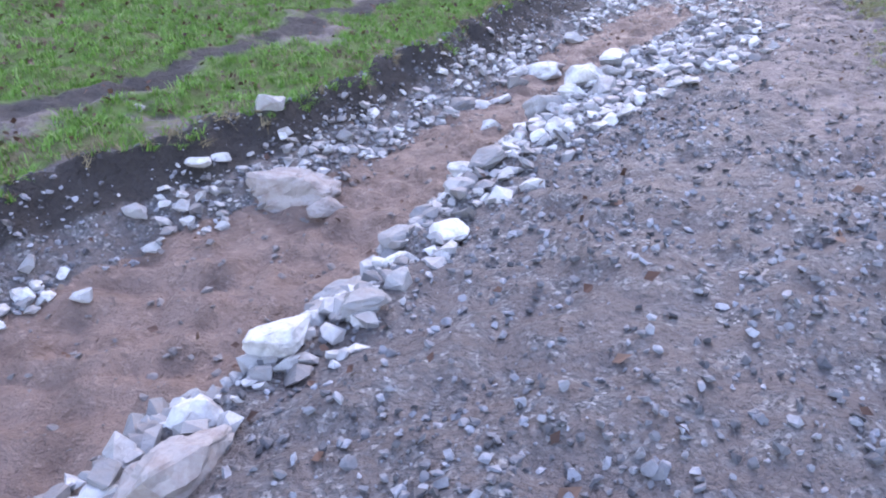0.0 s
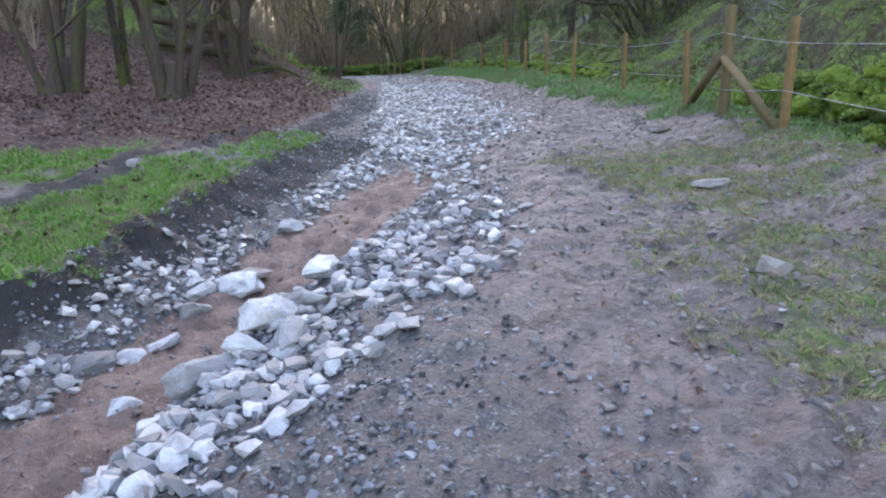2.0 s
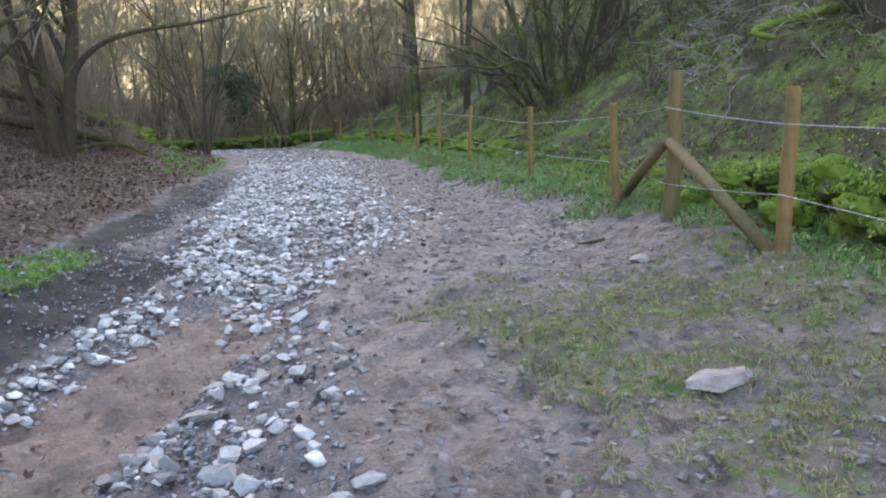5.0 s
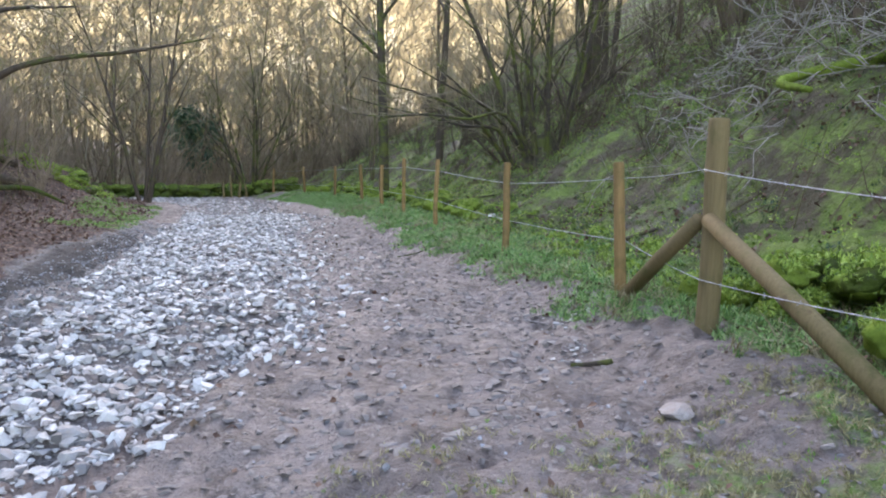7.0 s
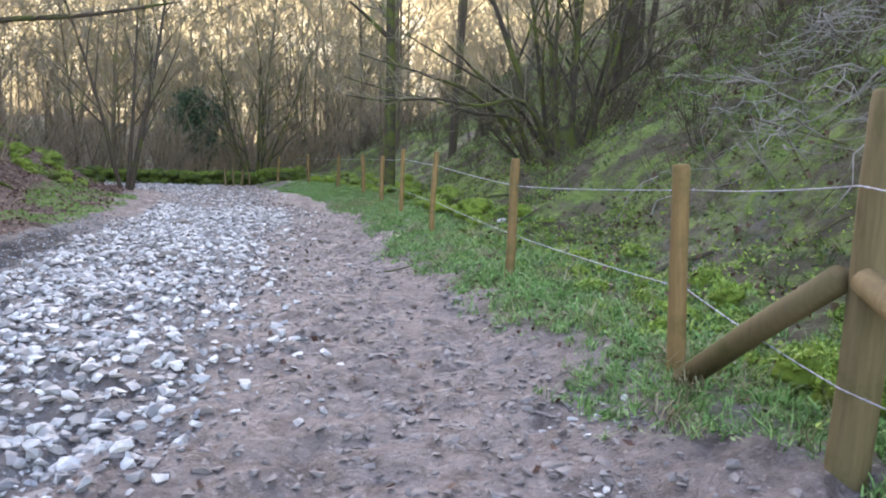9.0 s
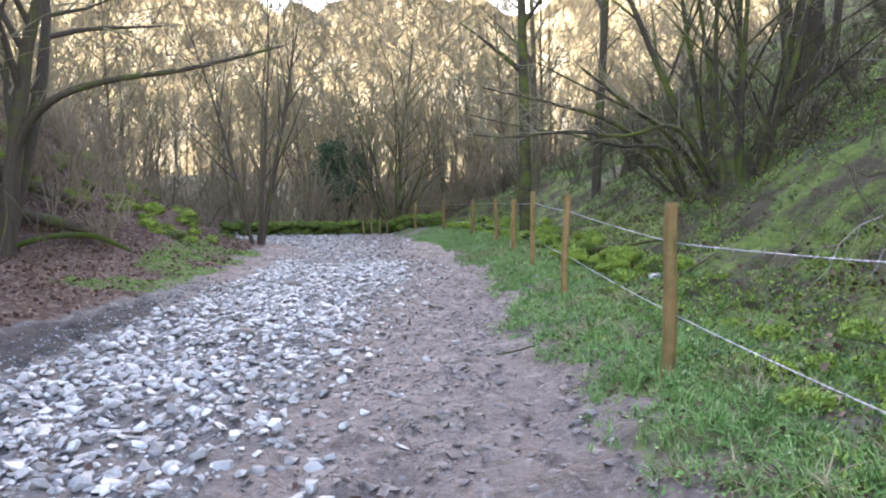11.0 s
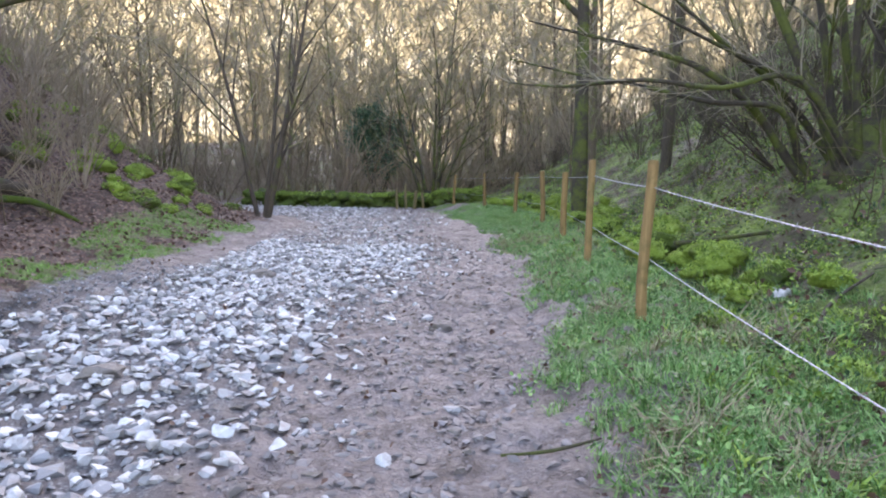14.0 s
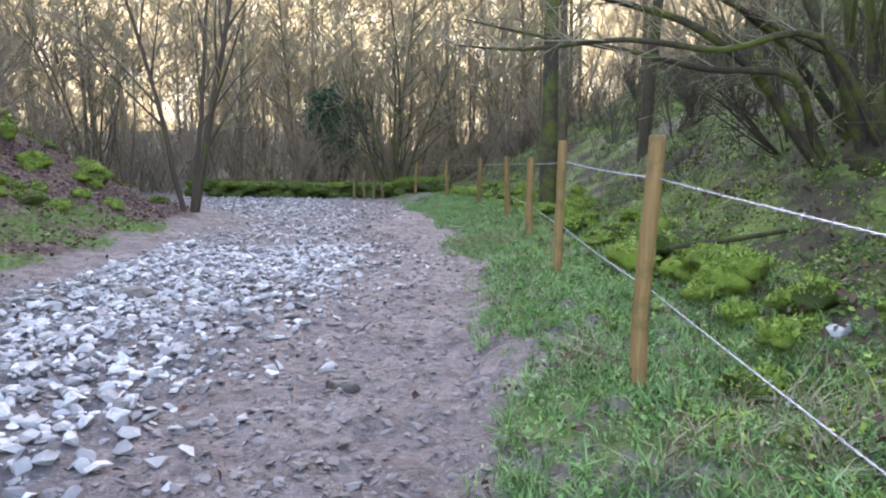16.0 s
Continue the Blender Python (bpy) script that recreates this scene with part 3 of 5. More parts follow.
def build_fence():
    heads = []
    for i, (x, y, h, r, lx, ly) in enumerate(FENCE_POSTS):
        p = under_fence(new("post", post_mesh("post", h, r, M_post, 40 + i)))
        p.matrix_basis = pose(x, y, h1(x, y), -lx, ly, 0)
        heads.append((x, y, h1(x, y), h))
    x, y, h, r = STRAINER
    z = h1(x, y)
    p = under_fence(new("strainer_post", post_mesh("strainer_post", h, r, M_post_old, 77, 18)))
    p.matrix_basis = pose(x, y, z, 1, 1.5, 0)
    tagged(p, "thick green-stained strainer post")
    heads.insert(1, (x, y, z, h - 0.22))
    # two struts that brace the strainer post
    for k, (bx, by) in enumerate(((7.47, 10.60), (6.72, 7.98))):
        a, b = Vector((x, y, z + 0.74)), Vector((bx, by, h1(bx, by) + 0.02))
        off = (b - a).normalized() * 0.06
        side = Vector((-0.03, 0.02, 0))
        v, f = tube([a + off + side, (a + b) / 2 + Vector((0, 0, 0.01)) + side * 0.6, b + (b - a).normalized() * 0.05], [0.052, 0.055, 0.057], 12, True, k, 0.03)
        tagged(under_fence(new("strut", tri_mesh("strut", v, f, M_post_old, True))), "slanting round brace pole")
    # barbed strands, each of two twisted wires
    line = [(5.3, 4.4, h1(5.3, 4.4), 1.13)] + heads
    side = [-0.055, -0.055, -0.075] + [0.048] * 20  # which face of the posts the strands are stapled to
    for name, which in (("top_wire", 0), ("lower_wire", 1)):
        at = [STRANDS[i][which] if i < len(STRANDS) else (0.97, 0.4)[which] for i in range(len(line))]
        pts = []
        for i, ((ax, ay, az, ah), (bx, by, bz, bh)) in enumerate(zip(line, line[1:])):
            for t in np.linspace(0, 1, 14)[:-1]:
                sag = -0.05 * t * (1 - t)
                off = side[i] + (side[i + 1] - side[i]) * t
                az_, bz_ = az + at[i], bz + at[i + 1]
                pts.append(Vector((ax + (bx - ax) * t + off, ay + (by - ay) * t, az_ + (bz_ - az_) * t + sag)))
        pts.append(Vector((line[-1][0] + side[-1], line[-1][1], line[-1][2] + at[-1])))
        twist, barbs = [[], []], []
        dist = 0.0
        for a, b in zip(pts, pts[1:]):
            seg = (b - a).length
            n = max(3, int(seg / 0.03)) if a.y < 24 else 3
            way = (b - a).normalized()
            s1 = way.cross(Vector((0, 0, 1))).normalized()
            s2 = s1.cross(way)
            for k in range(n):
                q, ph = a + (b - a) * (k / n), (dist + seg * k / n) * 60
                o = (s1 * math.cos(ph) + s2 * math.sin(ph)) * 0.0022
                twist[0].append(q + o), twist[1].append(q - o)
            dist += seg
        made = [tube(tw, [0.0021] * len(tw), 4, True) for tw in twist]
        v, f = joined(made)
        w = under_fence(new(name, tri_mesh(name, v, f, M_wire, True)))
        tagged(w, "twisted galvanised barbed wire strand")
        # barbs wound on the strand every 10 cm or so
        r = random.Random(5)
        core, travelled = pts, 0.0
        for a, b in zip(core, core[1:]):
            if a.y > 21:
                break
            seg = (b - a).length
            for k in range(int(seg / 0.105)):
                q = a + (b - a) * ((k + r.random() * 0.2) / max(1, int(seg / 0.105)))
                for _ in range(2):
                    o = Vector((r.uniform(-1, 1), r.uniform(-0.4, 0.4), r.uniform(-1, 1))).normalized() * 0.016
                    barbs.append(tube([q - o, q + o], [0.0013, 0.0006], 3, True))
        v, f = joined(barbs)
        part("barbs", tri_mesh("barbs", v, f, M_wire), w, kind="stuff")


build_fence()


# ---- trees ----
def grow(rng, start, way, length, radius, level, out, spec):
    """One limb and all that springs from it. out[0]: wood, out[1]: twigs."""
    n = (7, 5, spec["segs"], 2)[min(level, 3)]
    p, d = Vector(start), Vector(way).normalized()
    pts, rad = [p.copy()], [radius]
    bend = spec["bend"] * (1 + 0.5 * level)
    for i in range(n):
        d = (d + Vector((rng.uniform(-1, 1), rng.uniform(-1, 1), rng.uniform(-0.7, 0.7) + spec["lift"])) * bend).normalized()
        p = p + d * (length / n)
        pts.append(p.copy())
        rad.append(max(spec["thin"], radius * (1 - 0.8 * (i + 1) / n)))
    sides = 8 if radius > 0.05 else (5 if radius > 0.015 else 3)
    out[0 if level < 2 and radius > 0.012 else 1].append(tube(pts, rad, sides, False, rng.randint(0, 9999), 0.05 if level == 0 else 0.0))
    if level >= spec["levels"]:
        return
    kids = spec["kids"][level]
    for k in range(kids):
        t = (spec["clear"] if level == 0 else 0.2) + (1 - (spec["clear"] if level == 0 else 0.2)) * (k + rng.random()) / kids
        i = min(n - 1, int(t * n))
        q = pts[i].lerp(pts[i + 1], t * n - i)
        along = (pts[i + 1] - pts[i]).normalized()
        a = rng.uniform(0, 2 * math.pi)
        side = along.orthogonal().normalized()
        side = side * math.cos(a) + along.cross(side) * math.sin(a)
        spread = spec["spread"] * rng.uniform(0.7, 1.25)
        kd = along * math.cos(spread) + side * math.sin(spread)
        kl = length * spec["ratio"] * rng.uniform(0.6, 1.15) * (1 - 0.45 * t)
        grow(rng, q, kd, kl, max(spec["thin"], rad[i] * 0.55), level + 1, out, spec)


def tree_parts(seed, spec):
    rng = random.Random(seed)
    out = ([], [])
    stems = spec["stems"]
    for s in range(stems):
        a = 2 * math.pi * (s + rng.random() * 0.5) / stems
        lean = spec["lean"] * rng.uniform(0.5, 1.3) if stems > 1 else spec["lean"]
        foot = Vector((math.cos(a), math.sin(a), 0)) * (spec["foot"] if stems > 1 else 0)
        way = Vector((math.cos(a) * lean, math.sin(a) * lean, 1))
        grow(rng, foot + Vector((0, 0, -0.25)), way, spec["tall"] * rng.uniform(0.75, 1.1), spec["girth"] * rng.uniform(0.6, 1.0), 0, out, spec)
    if stems > 3:
        out[0].append(tube([(0, 0, -0.3), (0, 0, 0.0), (0.02, 0, 0.3), (0.0, 0.03, 0.62)], [spec["foot"] * 1.9, spec["foot"] * 1.65, spec["foot"] * 1.25, spec["foot"] * 0.9], 12, True, seed, 0.12))
    return out


def spec(**kw):
    base = dict(stems=1, lean=0.05, foot=0.1, tall=8.0, girth=0.14, bend=0.09, lift=0.06, thin=0.0035, levels=3, kids=(9, 6, 5), clear=0.25, spread=0.75, ratio=0.5, segs=3)
    base.update(kw)
    return base


def make_tree(name, seed, sp, place, label, bark, twig, group="", turn=0, size=1.0, category="tree"):
    wood, twigs = tree_parts(seed, sp)
    x, y = place[0], place[1]
    z = place[2] if len(place) > 2 else h1(x, y)
    t = empty_thing(name, (x, y, z), label, category, group)
    t.rotation_euler, t.scale = (0, 0, radians(turn)), (size, size, size)
    part("trunk", tri_mesh("trunk", *joined(wood), bark, True), t)
    if twigs:
        part("crown", tri_mesh("crown", *joined(twigs), twig, True), t, "bare winter twigs")
    return t


HAZEL = spec(thin=0.011, segs=2, stems=6, lean=0.28, foot=0.16, tall=6.5, girth=0.085, bend=0.10, lift=0.03, kids=(7, 4, 3), clear=0.22, spread=0.6, ratio=0.42)
LEFT_HAZEL = spec(stems=5, lean=0.22, foot=0.2, tall=7.0, girth=0.12, bend=0.09, lift=0.05, kids=(8, 5, 4), clear=0.2, spread=0.65, ratio=0.42)
POLE = spec(thin=0.011, segs=2, stems=1, tall=15, girth=0.17, bend=0.035, lift=0.05, kids=(16, 5, 3), clear=0.25, spread=0.8, ratio=0.27)
SLIM = spec(thin=0.011, segs=2, stems=2, lean=0.08, foot=0.06, tall=9, girth=0.07, bend=0.05, kids=(10, 5, 3), clear=0.25, spread=0.6, ratio=0.3)
FORKED = spec(stems=3, lean=0.24, foot=0.07, tall=7.5, girth=0.09, bend=0.075, lift=0.09, thin=0.006, kids=(9, 6, 5), clear=0.22, spread=0.5, ratio=0.45)
SPREADING = spec(thin=0.011, segs=2, stems=4, lean=0.45, foot=0.14, tall=7.0, girth=0.10, bend=0.11, lift=0.0, kids=(8, 5, 3), clear=0.2, spread=0.75, ratio=0.45)

make_tree("hazel_tree", 11, LEFT_HAZEL, (-1.7, 15.6), "multi-stemmed bare hazel in brown leaf litter", M_bark, M_twig, "left bank trees", 20)
make_tree("hazel_tree", 12, spec(stems=2, lean=0.1, foot=0.08, tall=7, girth=0.11, bend=0.06, kids=(7, 5, 4), clear=0.3), (-0.85, 16.8), "slim bare tree with mossy foot in leaf litter", M_bark_moss, M_twig, "left bank trees", 0)
make_tree("hazel_tree", 13, LEFT_HAZEL, (0.12, 15.1), "multi-stemmed bare hazel with ridged pale bark", M_bark, M_twig, "left bank trees", 140, 0.92)
left_hazel = make_tree("hazel_tree", 14, spec(stems=4, lean=0.3, foot=0.17, tall=7.5, girth=0.15, bend=0.10, lift=0.04, kids=(9, 6, 4), clear=0.18, spread=0.75, ratio=0.5), (1.35, 21.8), "large dark hazel with a branch reaching over the track", M_bark, M_twig, "left bank trees", 60)
make_tree("young_tree", 15, FORKED, (5.12, 28.85), "slender forked bare tree at the track's inner bend", M_bark, M_twig, "", 30)
make_tree("hazel_tree", 23, spec(stems=7, lean=0.42, foot=0.22, tall=7.0, girth=0.085, bend=0.09, lift=0.03, thin=0.008, kids=(8, 5, 4), clear=0.2, spread=0.6, ratio=0.45), (10.7, 40.6), "leaning mossy hazel where the wall meets the fence", M_bark_moss, M_twig, "", 40)
make_tree("oak_tree", 16, spec(stems=1, tall=14, girth=0.24, bend=0.03, lift=0.05, kids=(10, 6, 4), clear=0.3, spread=0.9, ratio=0.3), (12.0, 26.9), "tall straight trunk green with moss beside the fence", M_bark_moss, M_twig, "", 0)
make_tree("ash_tree", 17, spec(stems=1, tall=12, girth=0.15, lean=-0.12, bend=0.03, lift=0.05, kids=(10, 5, 4), clear=0.4, spread=0.8, ratio=0.3), (14.5, 28.0), "leaning reddish trunk on the mossy slope", M_bark, M_twig, "", 0)
slope_hazel = make_tree("hazel_tree", 18, spec(stems=9, lean=0.24, foot=0.3, tall=7.5, girth=0.085, bend=0.065, lift=0.06, kids=(9, 6, 4), clear=0.2, spread=0.7, ratio=0.46), (13.4, 20.2), "spreading mossy hazel clump on the slope", M_bark_moss, M_twig, "slope trees", 0)
make_tree("hazel_tree", 19, spec(stems=5, lean=0.15, foot=0.3, tall=9, girth=0.16, bend=0.07, kids=(8, 5, 4), clear=0.3, spread=0.6, ratio=0.4), (16.8, 22.4), "upright dark hazel clump high on the slope", M_bark, M_twig, "slope trees", 0)
make_tree("oak_tree", 20, spec(stems=1, tall=13, girth=0.32, bend=0.03, kids=(8, 6, 4), clear=0.4, ratio=0.3), (11.9, 10.6), "thick dark trunk on the slope above the fence", M_bark, M_twig, "slope trees", 0)


def wood_beyond():
    """The bare wood round about: a few kinds, copied over the slopes."""
    protos = []
    kinds = [(HAZEL, "bare hazel stool in the wood"), (POLE, "tall bare tree in the wood"), (SLIM, "slim bare young trees in the wood"), (SPREADING, "spreading bare undergrowth tree"), (POLE, "tall bare tree in the wood")]
    r = random.Random(99)
    spots = []
    tries = 0
    while len(spots) < 130 and tries < 9000:
        tries += 1
        y = r.uniform(24, 105)
        x = r.uniform(-32, 45)
        if len(spots) < 70:  # a close stand where the valley opens
            far = r.uniform(30, 85)
            x, y = 6 + far * math.sin(radians(r.uniform(-6, 26))), 14 + far * math.cos(radians(r.uniform(-6, 26)))
        f = x - np.interp(y, FENCE_Y, FENCE_X)
        if y < 40 and -14 < f < 2.0 and x > -2 - (y > 33) * 10:
            continue
        if 39 < y < 46 and 6.5 < x < 11 and r.random() < 0.5:
            continue
        gap = 1.5 + 0.018 * y
        if all((x - a) ** 2 + (y - b) ** 2 > gap * gap for a, b in spots):
            spots.append((x, y))
    tries = 0
    while len(spots) < 165 and tries < 4000:  # slope to the east and bank to the west
        tries += 1
        y = r.uniform(2, 28)
        x = r.uniform(13, 34) if r.random() < 0.6 else r.uniform(-22, -3.0)
        if x < 0 and y < 16.5:
            continue
        if abs(x - 13.4) < 2 and abs(y - 20) < 2:
            continue
        if all((x - a) ** 2 + (y - b) ** 2 > 3.2 for a, b in spots):
            spots.append((x, y))
    for i, (sp, label) in enumerate(kinds):
        x, y = spots[i]
        protos.append(make_tree("wood_tree", 200 + i, sp, (x, y), label, M_bark_far, M_twig, "trees of the wood beyond", i * 70))
    for i, (x, y) in enumerate(spots[len(kinds):]):
        k = r.choices(range(5), (3, 4, 4, 3, 4))[0]
        c = copy_thing(protos[k], pose(x, y, h1(x, y) - 0.05, r.uniform(-3, 3), r.uniform(-3, 3), r.uniform(0, 360)))
        s = r.uniform(0.75, 1.2)
        c.scale = (s, s, s * r.uniform(0.95, 1.2))


wood_beyond()


def stick_tree(seed):
    """A distant bare tree: a tapered stem with many thin three-sided limbs and twigs."""
    r = random.Random(seed)
    vs, fs = [], []

    def stick(a, b, w):
        d = (b - a).normalized()
        side = d.orthogonal().normalized() * w
        other = d.cross(side)
        k = len(vs)
        vs.extend([a + side, a - side * 0.5 + other * 0.87, a - side * 0.5 - other * 0.87, b])
        fs.extend([(k, k + 1, k + 3), (k + 1, k + 2, k + 3), (k + 2, k, k + 3)])

    tall = r.uniform(8, 12)
    lean = Vector((r.uniform(-0.8, 0.8), r.uniform(-0.8, 0.8), tall))
    stick(Vector((0, 0, -0.4)), lean, r.uniform(0.09, 0.17))
    for _ in range(26):
        q = r.uniform(0.18, 0.95)
        a = lean * q
        h = r.uniform(0, 2 * math.pi)
        reach = r.uniform(1.0, 3.2) * (1.15 - 0.7 * q)
        b = a + Vector((math.cos(h) * reach, math.sin(h) * reach, reach * r.uniform(0.4, 1.3)))
        stick(a, b, 0.035)
        for _ in range(5):
            c = a.lerp(b, r.uniform(0.25, 0.95))
            stick(c, c + Vector((r.uniform(-0.9, 0.9), r.uniform(-0.9, 0.9), r.uniform(0.1, 1.1))), 0.014)
    return np.array([v[:] for v in vs]), np.array(fs)


def far_woods():
    """The uncountable bare wood over the far slopes."""
    rng = np.random.default_rng(77)
    far = rng.uniform(34, 105, 300)
    az = np.radians(rng.uniform(-55, 55, 300))
    x, y = 6 + far * np.sin(az), 14 + far * np.cos(az)
    keep = ((y > 46) | ((y > 30) & ((x < -8) | (x > 24)))) & ((rng.random(300) < 0.5) | (np.abs(az - 0.28) > 0.2))
    x, y = x[keep], y[keep]
    n = len(x)
    s = rng.uniform(0.7, 1.2, n)
    places = np.stack([x, y, height(x, y)], 1)
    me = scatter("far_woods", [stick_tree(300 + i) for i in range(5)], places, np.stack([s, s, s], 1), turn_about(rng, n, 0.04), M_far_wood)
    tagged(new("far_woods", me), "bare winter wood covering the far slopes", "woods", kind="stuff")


far_woods()


# ---- stones ----
ROCKS = [arrays_of(rock_shape(300 + i, 11 + i % 4, 0.55)) for i in range(10)]
FLAKES = [arrays_of(rock_shape(330 + i, 10, 0.34)) for i in range(6)]


def lie(me, name, x, y, turn, label, group="", sink=0.25, tilt=(0, 0), category="stone"):
    ob = new(name, me)
    zs = [v.co.z for v in me.vertices]
    low, tall = min(zs), max(zs) - min(zs)
    ob.matrix_basis = pose(x, y, h1(x, y) - low - sink * tall, tilt[0], tilt[1], turn)
    return tagged(ob, label, category, group)


# the large stones thrown up on the runnel's edges: x, y, length
RIDGE_STONES = [
    (-0.34, 2.07, 0.23), (-0.48, 2.51, 0.23), (-0.51, 2.36, 0.2), (-0.58, 1.82, 0.27), (-0.66, 2.02, 0.15), (-0.11, 3.2, 0.22),
    (0.2, 3.56, 0.24), (0.09, 3.83, 0.25), (0.0, 3.5, 0.18), (-0.24, 2.77, 0.2), (-0.03, 2.75, 0.22), (0.05, 3.22, 0.18),
    (-0.23, 2.55, 0.16), (-0.2, 2.26, 0.14), (0.72, 4.97, 0.42), (1.06, 5.35, 0.38), (1.29, 5.57, 0.32), (1.44, 6.1, 0.34),
    (1.14, 5.66, 0.22), (1.14, 5.03, 0.26), (0.95, 5.06, 0.24), (1.56, 4.69, 0.15), (0.55, 4.66, 0.17),
]
LOOSE_STONES = [
    (2.18, 5.81, 0.18), (1.8, 6.17, 0.19), (1.76, 5.48, 0.18), (3.13, 6.66, 0.14), (3.02, 6.64, 0.11), (2.75, 7.78, 0.11), (3.0, 9.44, 0.16),
    (3.46, 10.57, 0.23), (3.44, 11.18, 0.17), (3.7, 10.71, 0.14), (3.91, 10.66, 0.12), (4.52, 11.18, 0.12), (5.55, 15.41, 0.14),
    (5.77, 15.03, 0.18), (4.72, 17.02, 0.18), (5.41, 20.05, 0.22), (5.42, 19.57, 0.19), (5.88, 20.16, 0.14), (5.53, 21.8, 0.22),
    (5.95, 15.31, 0.12), (6.29, 15.73, 0.09), (6.95, 15.32, 0.13), (7.38, 15.99, 0.10), (7.52, 18.19, 0.12), (8.35, 13.57, 0.09),
]
BANK_STONES = [
    (0.95, 6.67, 0.36), (0.66, 6.64, 0.28), (0.62, 6.27, 0.22), (0.46, 5.97, 0.26), (0.26, 5.84, 0.2), (0.08, 5.71, 0.3), (1.41, 8.0, 0.24),
    (0.33, 5.18, 0.2), (-1.6, 3.21, 0.11), (-1.74, 3.4, 0.13), (-1.72, 2.7, 0.15), (-1.4, 3.96, 0.14), (-1.2, 4.45, 0.2), (-1.5, 3.85, 0.18), (-0.75, 4.65, 0.16), (-0.5, 4.95, 0.14),
]


def build_large_stones():
    r = random.Random(7)
    for group, rows, label, mat in (
        ("stones heaped along the runnel", RIDGE_STONES, "pale washed limestone block on the runnel's edge", M_white),
        ("loose stones on the track", LOOSE_STONES, "pale broken limestone lying on the muddy track", M_pale),
        ("stones below the turf bank", BANK_STONES, "pale limestone lying against the cut bank", M_pale),
    ):
        for i, (x, y, s) in enumerate(rows):
            me = boulder_mesh("stone", 500 + i + len(rows) * 7, (s, s * r.uniform(0.55, 0.8), s * r.uniform(0.4, 0.62)), mat, 15)
            lie(me, "stone", x, y, r.uniform(-40, 70), label, group, 0.12 if group.startswith("stones heaped") else (0.42 if group.startswith("loose") else 0.28), (r.uniform(-14, 14), r.uniform(-14, 14)))
    slab = boulder_mesh("boulder", 900, (0.62, 0.42, 0.4), M_slab, 22, 0.045)
    lie(slab, "boulder", -0.98, 3.85, -12, "big rounded grey-pink boulder at the runnel's edge", "", 0.45, (4, -6), "boulder")
    lie(boulder_mesh("stone_slab", 901, (0.26, 0.2, 0.14), M_slab, 14, 0.03), "stone_slab", -0.72, 3.66, 50, "broken slab leaning beside the boulder", "", 0.5, (6, 14))
    lie(boulder_mesh("stone_slab", 902, (0.36, 0.26, 0.08), M_slab, 18, 0.02), "stone_slab", 1.0, 6.85, 20, "flat tan slab beside the clay runnel", "", 0.3)
    lie(boulder_mesh("boulder", 903, (0.36, 0.23, 0.17), M_slab, 18, 0.04), "boulder", -0.74, 1.2, 62, "long grey boulder at the runnel's edge", "", 0.35, (0, 0), "boulder")
    lie(boulder_mesh("rock", 904, (0.2, 0.13, 0.14), M_slab, 14, 0.03), "rock", 3.62, 4.55, -20, "small grey rock on worn turf", "", 0.2)
    lie(boulder_mesh("rock_slab", 905, (0.42, 0.2, 0.06), M_slab, 18, 0.03), "rock_slab", 4.92, 6.72, 12, "flat grey rock bedded in worn turf", "", 0.5)
    lie(boulder_mesh("rock_slab", 906, (0.23, 0.18, 0.06), M_slab, 18, 0.03), "rock_slab", 6.22, 8.82, 30, "flat cream rock bedded in the mud", "", 0.35)
    lie(boulder_mesh("rock", 907, (0.3, 0.2, 0.13), M_brown_rock, 16, 0.03), "rock", 5.39, 16.6, 25, "brown mossy rock among the pale gravel", "", 0.25)
    lie(boulder_mesh("rock", 908, (0.34, 0.2, 0.17), M_brown_rock, 16, 0.03), "rock", 5.9, 20.7, -10, "dark brown rock among the pale gravel", "", 0.2)
    lie(boulder_mesh("rock", 909, (0.2, 0.14, 0.11), M_brown_rock, 14, 0.03), "rock", 7.6, 17.85, 0, "brown stone on the muddy track", "", 0.25)
    lie(boulder_mesh("white_stone", 910, (0.15, 0.11, 0.08), M_pale, 14, 0.03), "white_stone", 0.03, 9.14, 0, "single pale stone lying on the turf", "", 0.2)
    lie(boulder_mesh("stone", 911, (0.16, 0.12, 0.1), M_pale, 14, 0.03), "stone", 10.2, 17.25, 0, "pale stone among brambles behind the fence", "", 0.2)
    lie(boulder_mesh("stone", 912, (0.08, 0.07, 0.055), M_pale, 14, 0.03), "stone", -2.0, 4.3, 0, "single pale stone lying on the turf", "", 0.2)


build_large_stones()


def gravel_places(rng, n, y0, y1, density):
    m = n * (45 if n < 6000 else 14)
    y = rng.uniform(y0, y1, m)
    x = rng.uniform(-3, 10, m)
    keep = rng.random(m) < density(x, y)
    x, y = x[keep][:n], y[keep][:n]
    return x, y


def bed_density(x, y):
    l, r = np.interp(y, BED_Y, BED_L), np.interp(y, BED_Y, BED_R)
    t = (x - l) / (r - l)
    return step(t, -0.04, 0.1) * (1 - 0.9 * step(t, 0.6, 1.25)) * (1 - step(t, 1.15, 1.5)) * step(y, 9.2, 10.6) * (0.8 + 0.4 * value_noise(x, y, 0.7, 21))


